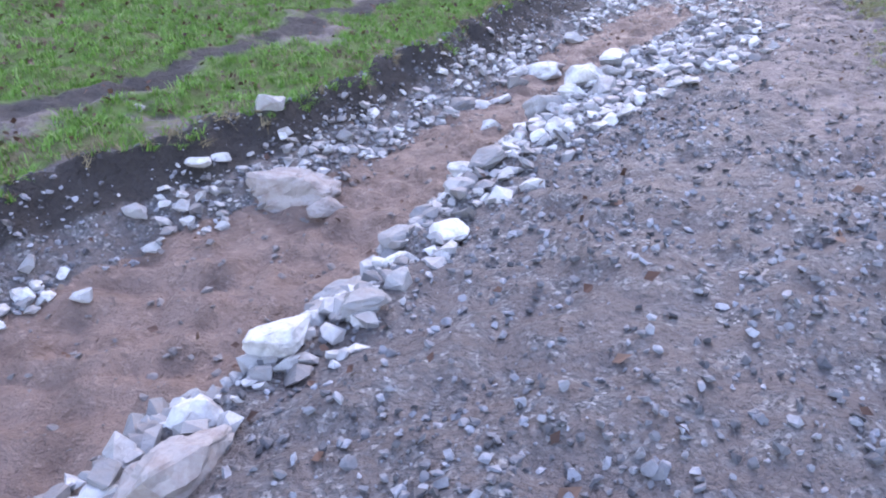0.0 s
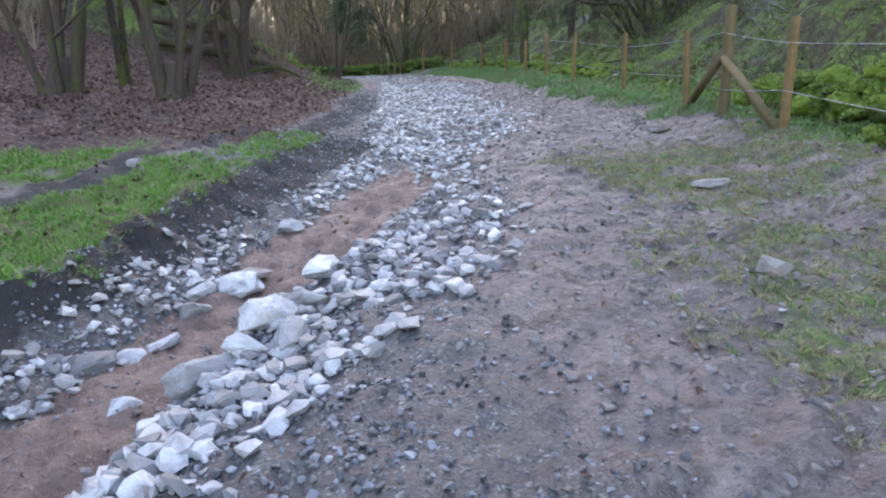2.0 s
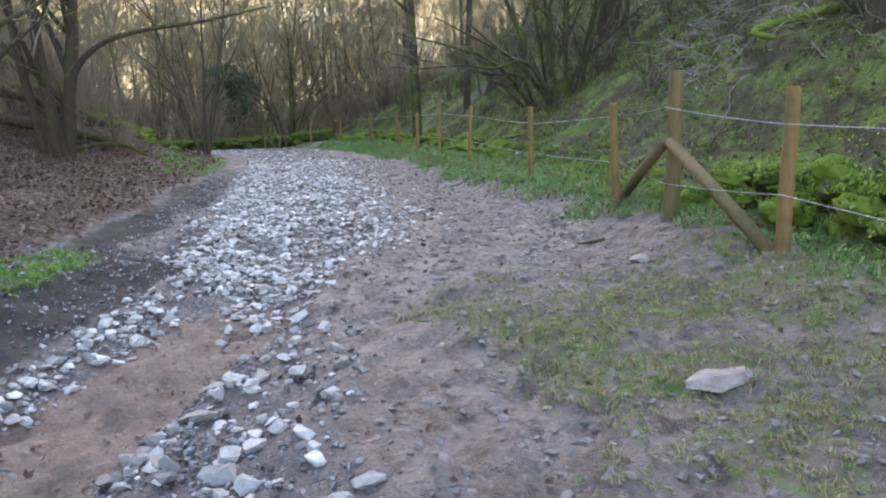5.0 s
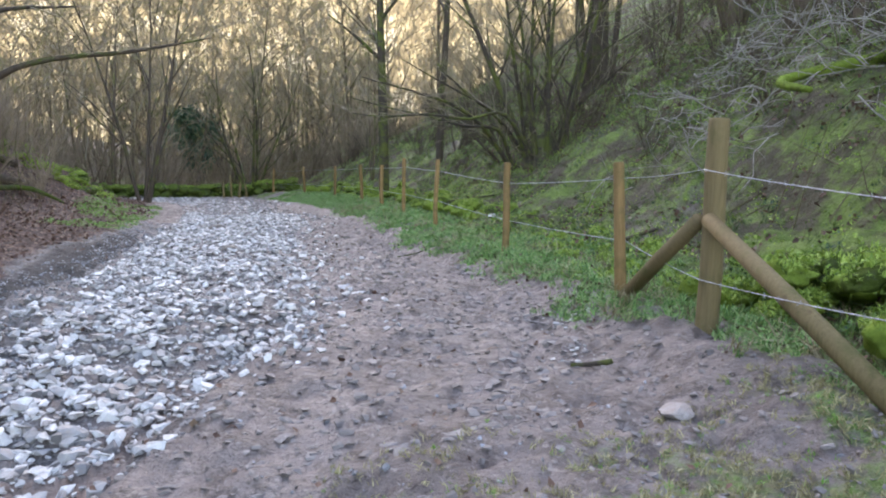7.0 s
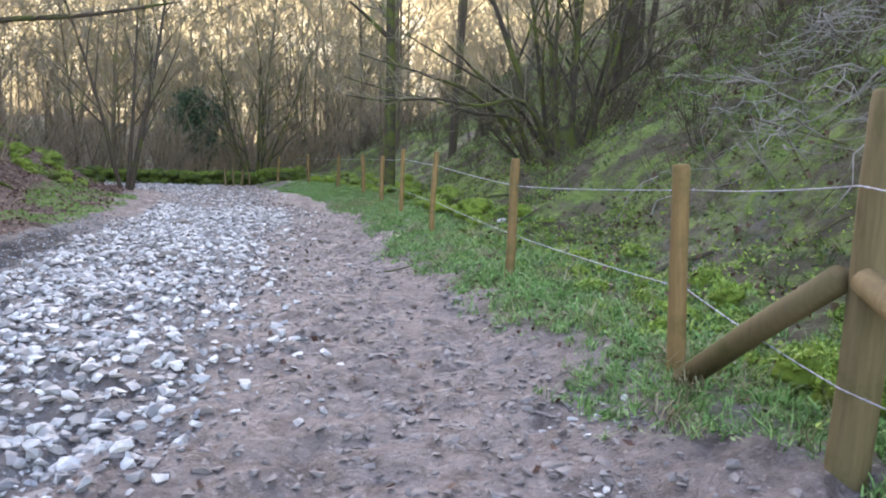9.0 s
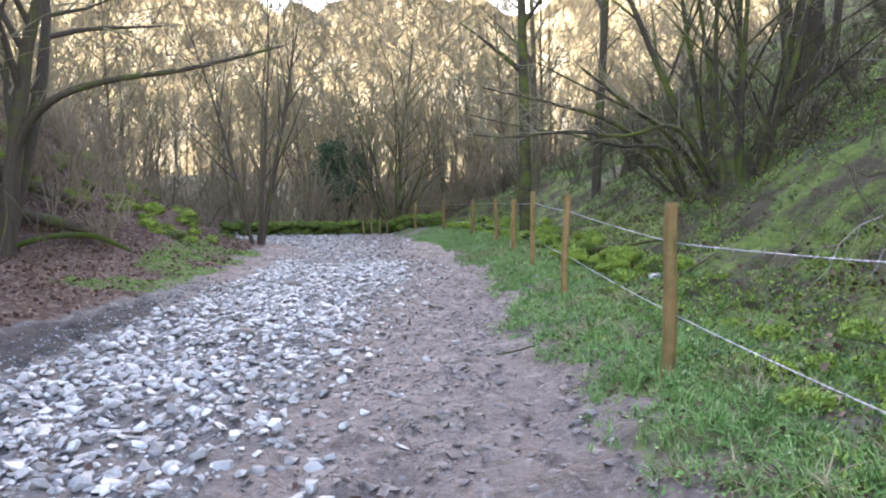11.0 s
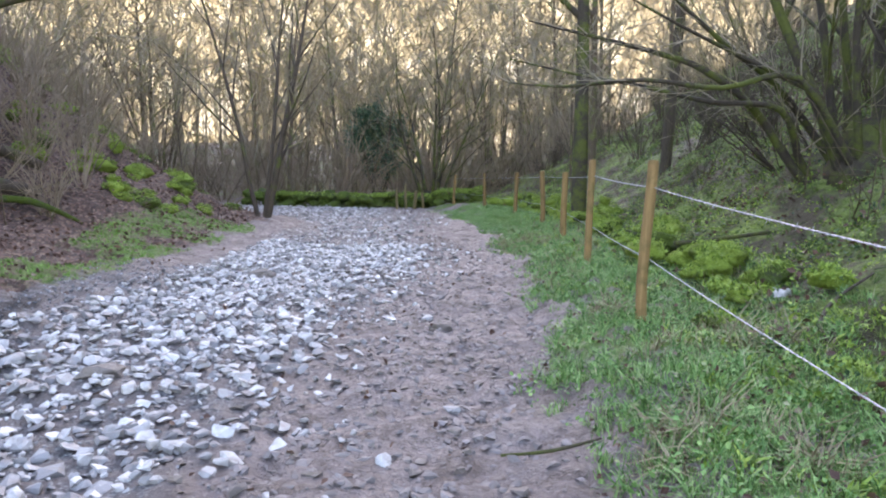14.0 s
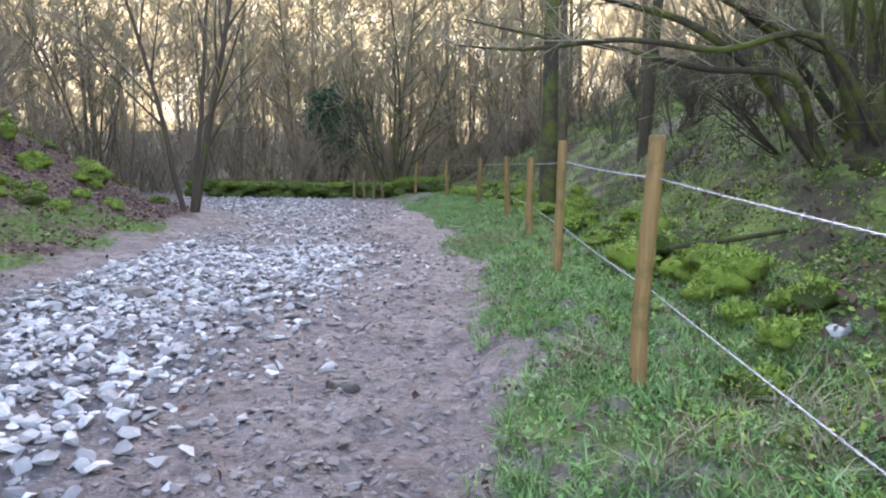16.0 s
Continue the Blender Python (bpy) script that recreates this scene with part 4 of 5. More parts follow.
def ridge_density(x, y):
    u = x - np.interp(y, CH_Y, CH_X) - np.interp(y, CH_Y, CH_HALF)
    wide = np.interp(y, (2, 3.4, 4.6, 5.5, 7, 9, 11), (0.6, 0.7, 1.25, 1.75, 1.5, 0.8, 0.4))
    return step(u, 0.0, 0.12) * (1 - step(u, wide * 0.3, wide * 1.25)) * (1 - step(y, 8.0, 9.4)) * (0.75 + 0.5 * value_noise(x, y, 0.5, 22)) * np.interp(y, (4.6, 6.0, 7.5), (1.0, 0.5, 0.28))


def lower_bank_density(x, y):
    u = np.interp(y, CH_Y, CH_X) - np.interp(y, CH_Y, CH_HALF) - x
    return step(u, -0.08, 0.1) * (1 - step(u, 0.3, 0.6)) * (1 - step(y, 11, 12)) * (0.55 + 0.7 * value_noise(x, y, 0.6, 23))


def chips_density(x, y):
    g = zones(x, y)[1]
    u = x - np.interp(y, CH_Y, CH_X)
    return np.clip(g, 0, 1) * np.where(u < 0, 1.0, 0.7) * (np.abs(u) > np.interp(y, CH_Y, CH_HALF)) * (0.6 + 0.5 * value_noise(x, y, 0.6, 24))


def lay(name, rng, x, y, size_lo, size_hi, protos, material, parent, label, sink=0.15, tilt=0.3, power=2.2, pieces=0, piece_name="stone"):
    """Lays stones on the ground: the first ones as pieces of their own, the rest joined."""
    n = len(x)
    s = size_lo + (size_hi - size_lo) * rng.random(n) ** power
    sizes = np.stack([s, s * rng.uniform(0.75, 1.25, n), s * rng.uniform(0.7, 1.2, n)], 1)
    turns = turn_about(rng, n, tilt)
    z = height(x, y) + s * (0.28 - sink)
    places = np.stack([x, y, z], 1)
    if pieces:
        meshes = [tri_mesh(piece_name, v, f, material) for v, f in protos]
        for i in range(pieces):
            ob = new(piece_name, meshes[i % len(meshes)])
            ob.parent = parent
            m = Matrix(turns[i].tolist()).to_4x4()
            ob.matrix_basis = Matrix.Translation(places[i] - np.array(parent.location)) @ m @ Matrix.Diagonal((*sizes[i], 1))
    me = scatter(name, protos, places[pieces:], sizes[pieces:], turns[pieces:], material)
    me.transform(Matrix.Translation(parent.location).inverted())
    return part(name, me, parent, label, "stuff")


def build_gravel():
    rng = np.random.default_rng(5)
    bed = empty_thing("gravel_bed", (5.6, 16.0, h1(5.6, 16.0)), "washed-out bed of pale broken limestone on the track", "gravel")
    x, y = gravel_places(rng, 13000, 9.0, 24, bed_density)
    near = np.argsort((np.abs(y - 14.5) > 2.5) * 10 + rng.random(len(y)))
    x, y = x[near], y[near]
    lay("rubble", rng, x, y, 0.035, 0.15, ROCKS + FLAKES, M_pale, bed, "pale angular limestone pieces", pieces=290)
    x, y = gravel_places(rng, 4200, 22, 40, bed_density)
    lay("far_rubble", rng, x, y, 0.05, 0.17, FLAKES, M_pale, bed, "pale angular limestone pieces")
    x, y = gravel_places(rng, 1500, 11.5, 36, lambda a, b: (1 - step(a - np.interp(b, VERGE_Y, VERGE_X), -1.0, 0.0)) * step(a - np.interp(b, BED_Y, BED_R), -0.8, 0.2) * 0.7)
    lay("trodden_rubble", rng, x, y, 0.03, 0.13, FLAKES, M_brown_rock, bed, "muddy stones trodden into the track", sink=0.24, tilt=0.12)
    clod = lambda a, b: (a < np.interp(b, VERGE_Y, VERGE_X)) * (land(a, b)[2] < 0) * (land(a, b)[1] > np.interp(b, CH_Y, CH_HALF) + 0.3) * np.clip(1.0 - 1.1 * zones(a, b)[1], 0, 1) * (0.7 + 0.5 * value_noise(a, b, 0.5, 27))
    mud = empty_thing("mud_clods", (6.0, 10.0, h1(6.0, 10.0)), "trampled clods of brown mud on the track", "mud", kind="stuff")
    x, y = gravel_places(rng, 7500, 0.5, 24, clod)
    lay("clods", rng, x, y, 0.015, 0.09, ROCKS[:3] + FLAKES, M_mud, mud, "", sink=0.24, tilt=0.3)
    x, y = gravel_places(rng, 2600, 9, 25, clod)
    lay("trodden_slabs", rng, x, y, 0.04, 0.14, FLAKES, M_mud, mud, "", sink=0.3, tilt=0.12)
    ridge = empty_thing("stone_ridge", (1.0, 5.0, h1(1.0, 5.0)), "ridge of washed limestone beside the runnel", "gravel")
    x, y = gravel_places(rng, 2700, 0.3, 10.5, ridge_density)
    near = np.argsort((np.abs(y - 4.5) > 2.5) * 10 + rng.random(len(y)))
    lay("rubble", rng, x[near], y[near], 0.03, 0.18, ROCKS, M_pale, ridge, "pale washed limestone pieces", pieces=280, sink=0.16)
    x, y = gravel_places(rng, 1500, 0.5, 12, lower_bank_density)
    lay("bank_rubble", rng, x, y, 0.03, 0.15, ROCKS, M_pale, ridge, "stones washed from the cut bank")
    x, y = gravel_places(rng, 15000, 0.3, 12, chips_density)
    peb = lambda a, b: (np.abs(land(a, b)[1]) < np.interp(b, CH_Y, CH_HALF)) * 0.5
    x2, y2 = gravel_places(rng, 800, 0.5, 11.5, peb)
    lay("runnel_gravel", rng, x2, y2, 0.012, 0.07, ROCKS, M_mud, ridge, "clay-stained pebbles in the runnel", sink=0.2)
    chips = empty_thing("chippings", (1.0, 3.0, h1(1.0, 3.0)), "blue-grey crushed stone of the track's old surface", "gravel", kind="stuff")
    lay("chips", rng, x, y, 0.012, 0.06, ROCKS, M_chip, chips, "", sink=0.12, tilt=0.5)
    x, y = gravel_places(rng, 900, 1, 10, lambda a, b: step(a - 1.5, 0, 1) * (a < 6.8) * 0.3)
    lay("trodden_chips", rng, x, y, 0.012, 0.05, ROCKS, M_chip, chips, "", sink=0.2, tilt=0.5)
    slate = lambda a, b: np.exp(-((a - 7.04) ** 2 + (b - 10.75) ** 2) / 0.05) + np.exp(-((a - 6.55) ** 2 + (b - 10.05) ** 2) / 0.03)
    x, y = gravel_places(rng, 150, 9.4, 11.6, slate)
    lay("slate_chips", rng, x, y, 0.02, 0.09, FLAKES, M_pale, chips, "pale wet slate chips by the strainer post", sink=0.2, tilt=0.15)
    x, y = gravel_places(rng, 2600, 12, 21, lambda a, b: step(np.interp(b, BED_Y, BED_L) - a, -0.25, 0.0) * (1 - step(np.interp(b, BED_Y, BED_L) - a, 0.3, 0.8)))
    lay("dark_chips", rng, x, y, 0.012, 0.055, ROCKS, M_chip, chips, "", sink=0.12, tilt=0.5)


build_gravel()


# ---- grass, moss and litter ----
def blade_tuft(seed, n, tall, lean, wide):
    """A tuft of bent, tapering blades."""
    r = random.Random(seed)
    vs, fs = [], []
    for _ in range(n):
        a, reach, h = r.uniform(0, 6.283), r.uniform(0.2, 1.0) * lean, tall * r.uniform(0.5, 1.0)
        bx, by = r.uniform(-0.03, 0.03), r.uniform(-0.03, 0.03)
        dx, dy, w = math.cos(a), math.sin(a), wide * r.uniform(0.6, 1.2)
        o = len(vs)
        for t, k in ((0, 1.0), (0.5, 0.8), (1, 0.0)):
            cx, cy, cz = bx + dx * reach * t * t, by + dy * reach * t * t, h * (t - 0.35 * t * t * min(1, reach / tall))
            if k:
                vs += [(cx - dy * w * k, cy + dx * w * k, cz), (cx + dy * w * k, cy - dx * w * k, cz)]
            else:
                vs.append((cx, cy, cz))
        fs += [(o, o + 1, o + 3), (o, o + 3, o + 2), (o + 2, o + 3, o + 4)]
    return np.array(vs), np.array(fs)


def leaf_bits(seed, n, spread, size):
    """Small rounded leaves standing about a stalk."""
    r = random.Random(seed)
    vs, fs = [], []
    for _ in range(n):
        c = Vector((r.gauss(0, spread), r.gauss(0, spread), abs(r.gauss(0, spread * 0.7)) + 0.005))
        rot = Euler((r.uniform(-0.8, 0.8), r.uniform(-0.8, 0.8), r.uniform(0, 6.28))).to_matrix()
        o, s = len(vs), size * r.uniform(0.6, 1.2)
        for p in ((-0.5, 0, 0), (-0.1, 0.36, 0.06), (0.55, 0, -0.05), (-0.1, -0.36, 0.06)):
            vs.append(tuple(c + rot @ (Vector(p) * s)))
        fs += [(o, o + 2, o + 1), (o, o + 3, o + 2)]
    return np.array(vs), np.array(fs)


def sow(name, rng, n, box, density, protos, lo, hi, material, label, category, tilt=0.12, lift=0.0):
    x0, x1, y0, y1 = box
    x, y = rng.uniform(x0, x1, n * 5), rng.uniform(y0, y1, n * 5)
    k = rng.random(n * 5) < density(x, y)
    x, y = x[k][:n], y[k][:n]
    s = rng.uniform(lo, hi, len(x))
    me = scatter(name, protos, np.stack([x, y, height(x, y) + lift], 1), np.stack([s, s, s], 1), turn_about(rng, len(x), tilt), material)
    return tagged(new(name, me), label, category, kind="stuff")


def build_plants():
    rng = np.random.default_rng(8)
    turf = [blade_tuft(i, 10, 0.07, 0.06, 0.0032) for i in range(6)]
    tall = [blade_tuft(20 + i, 12, 0.12, 0.14, 0.004) for i in range(5)]
    herbs = [leaf_bits(40 + i, 16, 0.055, 0.03) for i in range(5)]
    bents = [blade_tuft(30 + i, 14, 0.13, 0.2, 0.0028) for i in range(5)]
    dead = [leaf_bits(60 + i, 5, 0.07, 0.065) for i in range(5)]
    left = lambda x, y: (zones(x, y)[0] > 0.5) * (x < np.interp(y, CH_Y, CH_X)) * 0.9
    sow("turf_grass", rng, 13000, (-7, 2.5, 2, 14), left, turf, 0.6, 1.3, M_blade, "short green turf on the bank beside the runnel", "grass")
    lip = lambda x, y: (np.abs(land(x, y)[2] + 0.02) < 0.09) * (y < 11)
    sow("bank_edge_grass", rng, 1400, (-3, 2.5, 2, 11), lip, tall, 0.5, 1.0, M_blade, "longer grass hanging over the cut bank", "grass", 0.5)
    sow("bank_edge_straw", rng, 700, (-3, 2.5, 2, 9), lip, tall, 0.5, 1.0, M_straw, "dry grass roots hanging over the cut bank", "grass", 0.8)
    worn = lambda x, y: np.clip(1.6 * zones(x, y)[0] - 0.2, 0, 1) * (land(x, y)[3] < 0.2) * (y < 10) * (land(x, y)[1] > 1)
    sow("worn_grass", rng, 8000, (1.5, 7, 1, 10), worn, turf, 0.4, 0.9, M_worn, "thin trampled yellowed grass beside the track", "grass", 0.5)
    sow("thin_turf", rng, 2200, (1.5, 7, 1, 10), worn, turf, 0.25, 0.6, M_blade, "thin green grass on trodden ground", "grass", 0.3)
    inner = lambda x, y: (zones(x, y)[0] > 0.45) * (land(x, y)[2] > 0)
    sow("inner_turf", rng, 2000, (1, 6, 15, 28), inner, turf, 0.6, 1.1, M_blade, "patch of turf at the track's inner edge", "grass")
    verge = lambda x, y: step(verge_line(x, y), -0.15, 0.45) * (1 - step(land(x, y)[3], 0.3, 1.8)) * (0.8 + 0.5 * value_noise(x, y, 0.5, 31))
    sow("verge_grass", rng, 9000, (5.5, 13.5, 6, 36), verge, bents + tall, 0.5, 1.25, M_verge, "rough green grass along the fence", "grass", 0.35)
    sow("verge_turf", rng, 12000, (5.5, 13.5, 6, 32), verge, turf, 0.8, 1.5, M_verge, "short green grass along the fence", "grass", 0.3)
    sow("verge_straw", rng, 2400, (5.5, 13.5, 6, 26), lambda x, y: verge(x, y) * (value_noise(x, y, 0.45, 33) > 0.25), bents, 0.7, 1.7, M_straw, "dry bents in the grass along the fence", "grass", 0.5)
    sow("verge_herbs", rng, 3800, (5.5, 13.5, 6, 34), verge, herbs, 0.5, 1.1, M_verge, "small leafy plants in the grass along the fence", "undergrowth", 0.5)
    sow("verge_leaves", rng, 1500, (5.5, 13.5, 6, 30), verge, dead, 0.35, 0.7, M_dead_leaf, "brown leaves caught in the grass along the fence", "leaf litter", 0.4)
    mossy = lambda x, y: step(verge_line(x, y), 0.3, 0.8) * (1 - step(land(x, y)[3], 1.0, 2.4)) * (value_noise(x, y, 0.55, 34) + 0.5 * value_noise(x, y, 0.2, 35) > 0.1)
    fluff = [blade_tuft(140 + i, 9, 0.04, 0.06, 0.005) for i in range(4)]
    sow("verge_moss", rng, 6500, (6, 12.5, 8, 30), mossy, fluff, 0.9, 1.9, M_moss_shoot, "bright yellow-green moss in the grass by the fence", "moss", 0.4)
    slope = lambda x, y: step(land(x, y)[3], 0.1, 0.8) * (1 - 0.7 * step(land(x, y)[3], 5, 14)) * (0.55 + 0.6 * value_noise(x, y, 1.1, 32))
    sow("slope_ferns", rng, 7000, (6.5, 24, 5, 40), slope, bents, 0.7, 1.6, M_fern, "ragged grass and fern fronds on the slope", "undergrowth", 0.5)
    sow("slope_plants", rng, 8000, (6.5, 24, 5, 40), slope, herbs, 0.7, 1.5, M_moss_shoot, "low green plants over the mossy slope", "undergrowth", 0.5)
    sow("slope_ivy", rng, 2200, (6.5, 24, 5, 40), slope, herbs, 0.7, 1.5, M_ivy, "dark ivy trailing over the slope", "ivy", 0.5)
    sow("slope_litter", rng, 5000, (6.5, 26, 4, 40), slope, dead, 0.7, 1.2, M_dead_leaf, "brown leaves between the moss on the slope", "leaf litter", 0.4)
    sow("turf_leaves", rng, 900, (-7, 2.5, 2, 14), left, dead, 0.4, 0.9, M_dead_leaf, "brown leaves scattered over the turf", "leaf litter", 0.4)
    litter = lambda x, y: (zones(x, y)[3] > 0.5) * 0.9
    sow("leaf_litter", rng, 9000, (-9, 5, 10.5, 34), litter, dead, 0.6, 1.2, M_dead_leaf, "carpet of red-brown fallen leaves under the hazels", "leaf litter", 0.3)
    few = lambda x, y: (land(x, y)[1] > -3) * (zones(x, y)[0] < 0.8) * (land(x, y)[3] < 0.5) * 0.4
    sow("fallen_leaves", rng, 1800, (-4, 9, 1, 28), few, [leaf_bits(80 + i, 1, 0.02, 0.06) for i in range(4)], 0.5, 1.1, M_dead_leaf, "scattered brown leaves on the mud", "leaf litter", 0.3, 0.004)


build_plants()


def cushion(seed, n=2, flat=-0.2):
    """A lumpy mound, flat below."""
    bm = bmesh.new()
    bmesh.ops.create_icosphere(bm, subdivisions=n + 1, radius=0.5)
    for v in bm.verts:
        k = 1 + 0.45 * noise.noise(v.co * 2.8 + Vector((seed * 3.1, 0, 0))) + 0.26 * noise.noise(v.co * 7 + Vector((0, seed, 0))) + 0.12 * noise.noise(v.co * 17 + Vector((0, 0, seed)))
        v.co = v.co * k
        if v.co.z < flat:
            v.co.z = flat
    return bm


def cushion_mesh(name, seed, size, material, n=2, flat=-0.2):
    bm = cushion(seed, n, flat)
    for v in bm.verts:
        v.co = Vector((v.co.x * size[0], v.co.y * size[1], v.co.z * size[2]))
    me = bpy.data.meshes.new(name)
    bm.to_mesh(me)
    bm.free()
    me.materials.append(material)
    for p in me.polygons:
        p.use_smooth = True
    return me


def build_mossy_walls():
    """The tumbled dry-stone wall behind the fence, and the one that closes the track's far end."""
    r = random.Random(31)
    wall = empty_thing("mossy_wall", (7.9, 8.6, h1(7.9, 8.6)), "tumbled dry-stone wall under bright green moss", "wall")
    shapes = [cushion_mesh("mossy_stone", 600 + i, (1, r.uniform(0.7, 1), r.uniform(0.6, 0.9)), M_moss if i % 3 else M_moss_dark, 2, -0.4) for i in range(8)]
    tufts = []

    def stone(parent, x, y, z, s):
        tufts.append((x, y, z, s))
        ob = new("mossy_stone", r.choice(shapes))
        ob.parent = parent
        ob.matrix_basis = Matrix.Translation(Vector((x, y, z)) - parent.location) @ pose(0, 0, 0, r.uniform(-20, 20), r.uniform(-20, 20), r.uniform(0, 360)) @ Matrix.Diagonal((s, s * r.uniform(0.8, 1.1), s * r.uniform(0.5, 0.85), 1))

    for k in range(90):
        y = r.uniform(5.2, 10.3)
        x = np.interp(y, FENCE_Y, FENCE_X) + r.uniform(0.55, 1.55)
        top = 0.62 * (1 - abs((x - np.interp(y, FENCE_Y, FENCE_X)) - 1.0) / 0.9) * (1 - 0.6 * float(step(y, 8.8, 10.3)))
        stone(wall, x, y, h1(x, y) + max(0, r.uniform(0, top)), r.uniform(0.2, 0.42))
    heap = empty_thing("mossy_stones", (10.2, 21.0, h1(10.2, 21.0)), "low line of moss-covered tumbled stones behind the fence", "stones")
    for k in range(120):
        y = r.uniform(10.5, 37)
        x = np.interp(y, FENCE_Y, FENCE_X) + r.uniform(0.35, 1.5) + 0.2 * float(step(y, 12, 18))
        stone(heap, x, y, h1(x, y) + 0.02 + r.uniform(0, 0.22) * float(step(y, 15, 20)), r.uniform(0.18, 0.5) * (0.65 + 0.35 * float(step(y, 15, 20))))
    far = empty_thing("end_wall", (6.5, 40.2, h1(6.5, 40.2)), "low mossy dry-stone wall across the track's far bend", "wall")
    dark = [cushion_mesh("wall_stone", 640 + i, (1, r.uniform(0.7, 1), r.uniform(0.55, 0.8)), M_moss_dark, 2, -0.45) for i in range(6)]
    for k in range(140):
        t = r.random()
        x, y = 3.4 + 9.1 * t, 40.6 - 1.0 * t + r.uniform(-0.25, 0.25)
        tufts.append((x, y, h1(x, y) + 0.4, 0.5))
        ob = new("wall_stone", r.choice(dark))
        ob.parent = far
        lvl = r.choice((0.0, 0.15, 0.3, 0.42)) + 0.08 * math.sin(x * 2.1)
        s = r.uniform(0.34, 0.62)
        ob.matrix_basis = Matrix.Translation(Vector((x, y, h1(x, y) + lvl)) - far.location) @ pose(0, 0, 0, r.uniform(-15, 15), r.uniform(-15, 15), r.uniform(0, 360)) @ Matrix.Diagonal((s, s, s * 0.95, 1))
    bank = empty_thing("bank_mounds", (2.5, 25.0, h1(2.5, 25.0)), "mossy stony mounds on the bank beside the track", "stones")
    for k in range(75):
        y = r.uniform(24.2, 31)
        x = 3.9 - r.uniform(0, 5.5) + 0.08 * (y - 24)
        stone(bank, x, y, h1(x, y) + 0.02, r.uniform(0.22, 0.6))
    # feathery moss shoots over the stones
    rng = np.random.default_rng(12)
    tufts = np.array(tufts)
    n = 24000
    pick = tufts[rng.integers(0, len(tufts), n)]
    d = rng.normal(0, 1, (n, 3))
    d[:, 2] = np.abs(d[:, 2]) + 0.1
    d /= np.linalg.norm(d, axis=1)[:, None]
    at = pick[:, :3] + d * pick[:, 3:] * np.array([0.47, 0.44, 0.32])
    size = rng.uniform(0.6, 1.5, (n, 1)) * np.ones((1, 3))
    shoots = [blade_tuft(120 + i, 6, 0.045, 0.05, 0.006) for i in range(4)]
    me = scatter("moss_shoots", shoots, at, size, turn_about(rng, n, 0.6), M_moss_shoot)
    tagged(new("moss_shoots", me), "feathery bright green moss over tumbled stones", "moss", kind="stuff")


build_mossy_walls()


def limb(points, radii, seed, sides=10):
    """A crooked limb through a few points, smoothed."""
    pts, rad = [], []
    n = len(points)
    for i in range(n - 1):
        p0, p1, p2, p3 = (Vector(points[max(0, min(n - 1, k))]) for k in (i - 1, i, i + 1, i + 2))
        for t in (0, 0.25, 0.5, 0.75):
            pts.append(0.5 * ((2 * p1) + (p2 - p0) * t + (2 * p0 - 5 * p1 + 4 * p2 - p3) * t * t + (3 * p1 - p0 - 3 * p2 + p3) * t ** 3))
            rad.append(radii[i] + (radii[i + 1] - radii[i]) * t)
    pts.append(Vector(points[-1])), rad.append(radii[-1])
    return tube(pts, rad, sides, True, seed, 0.06)


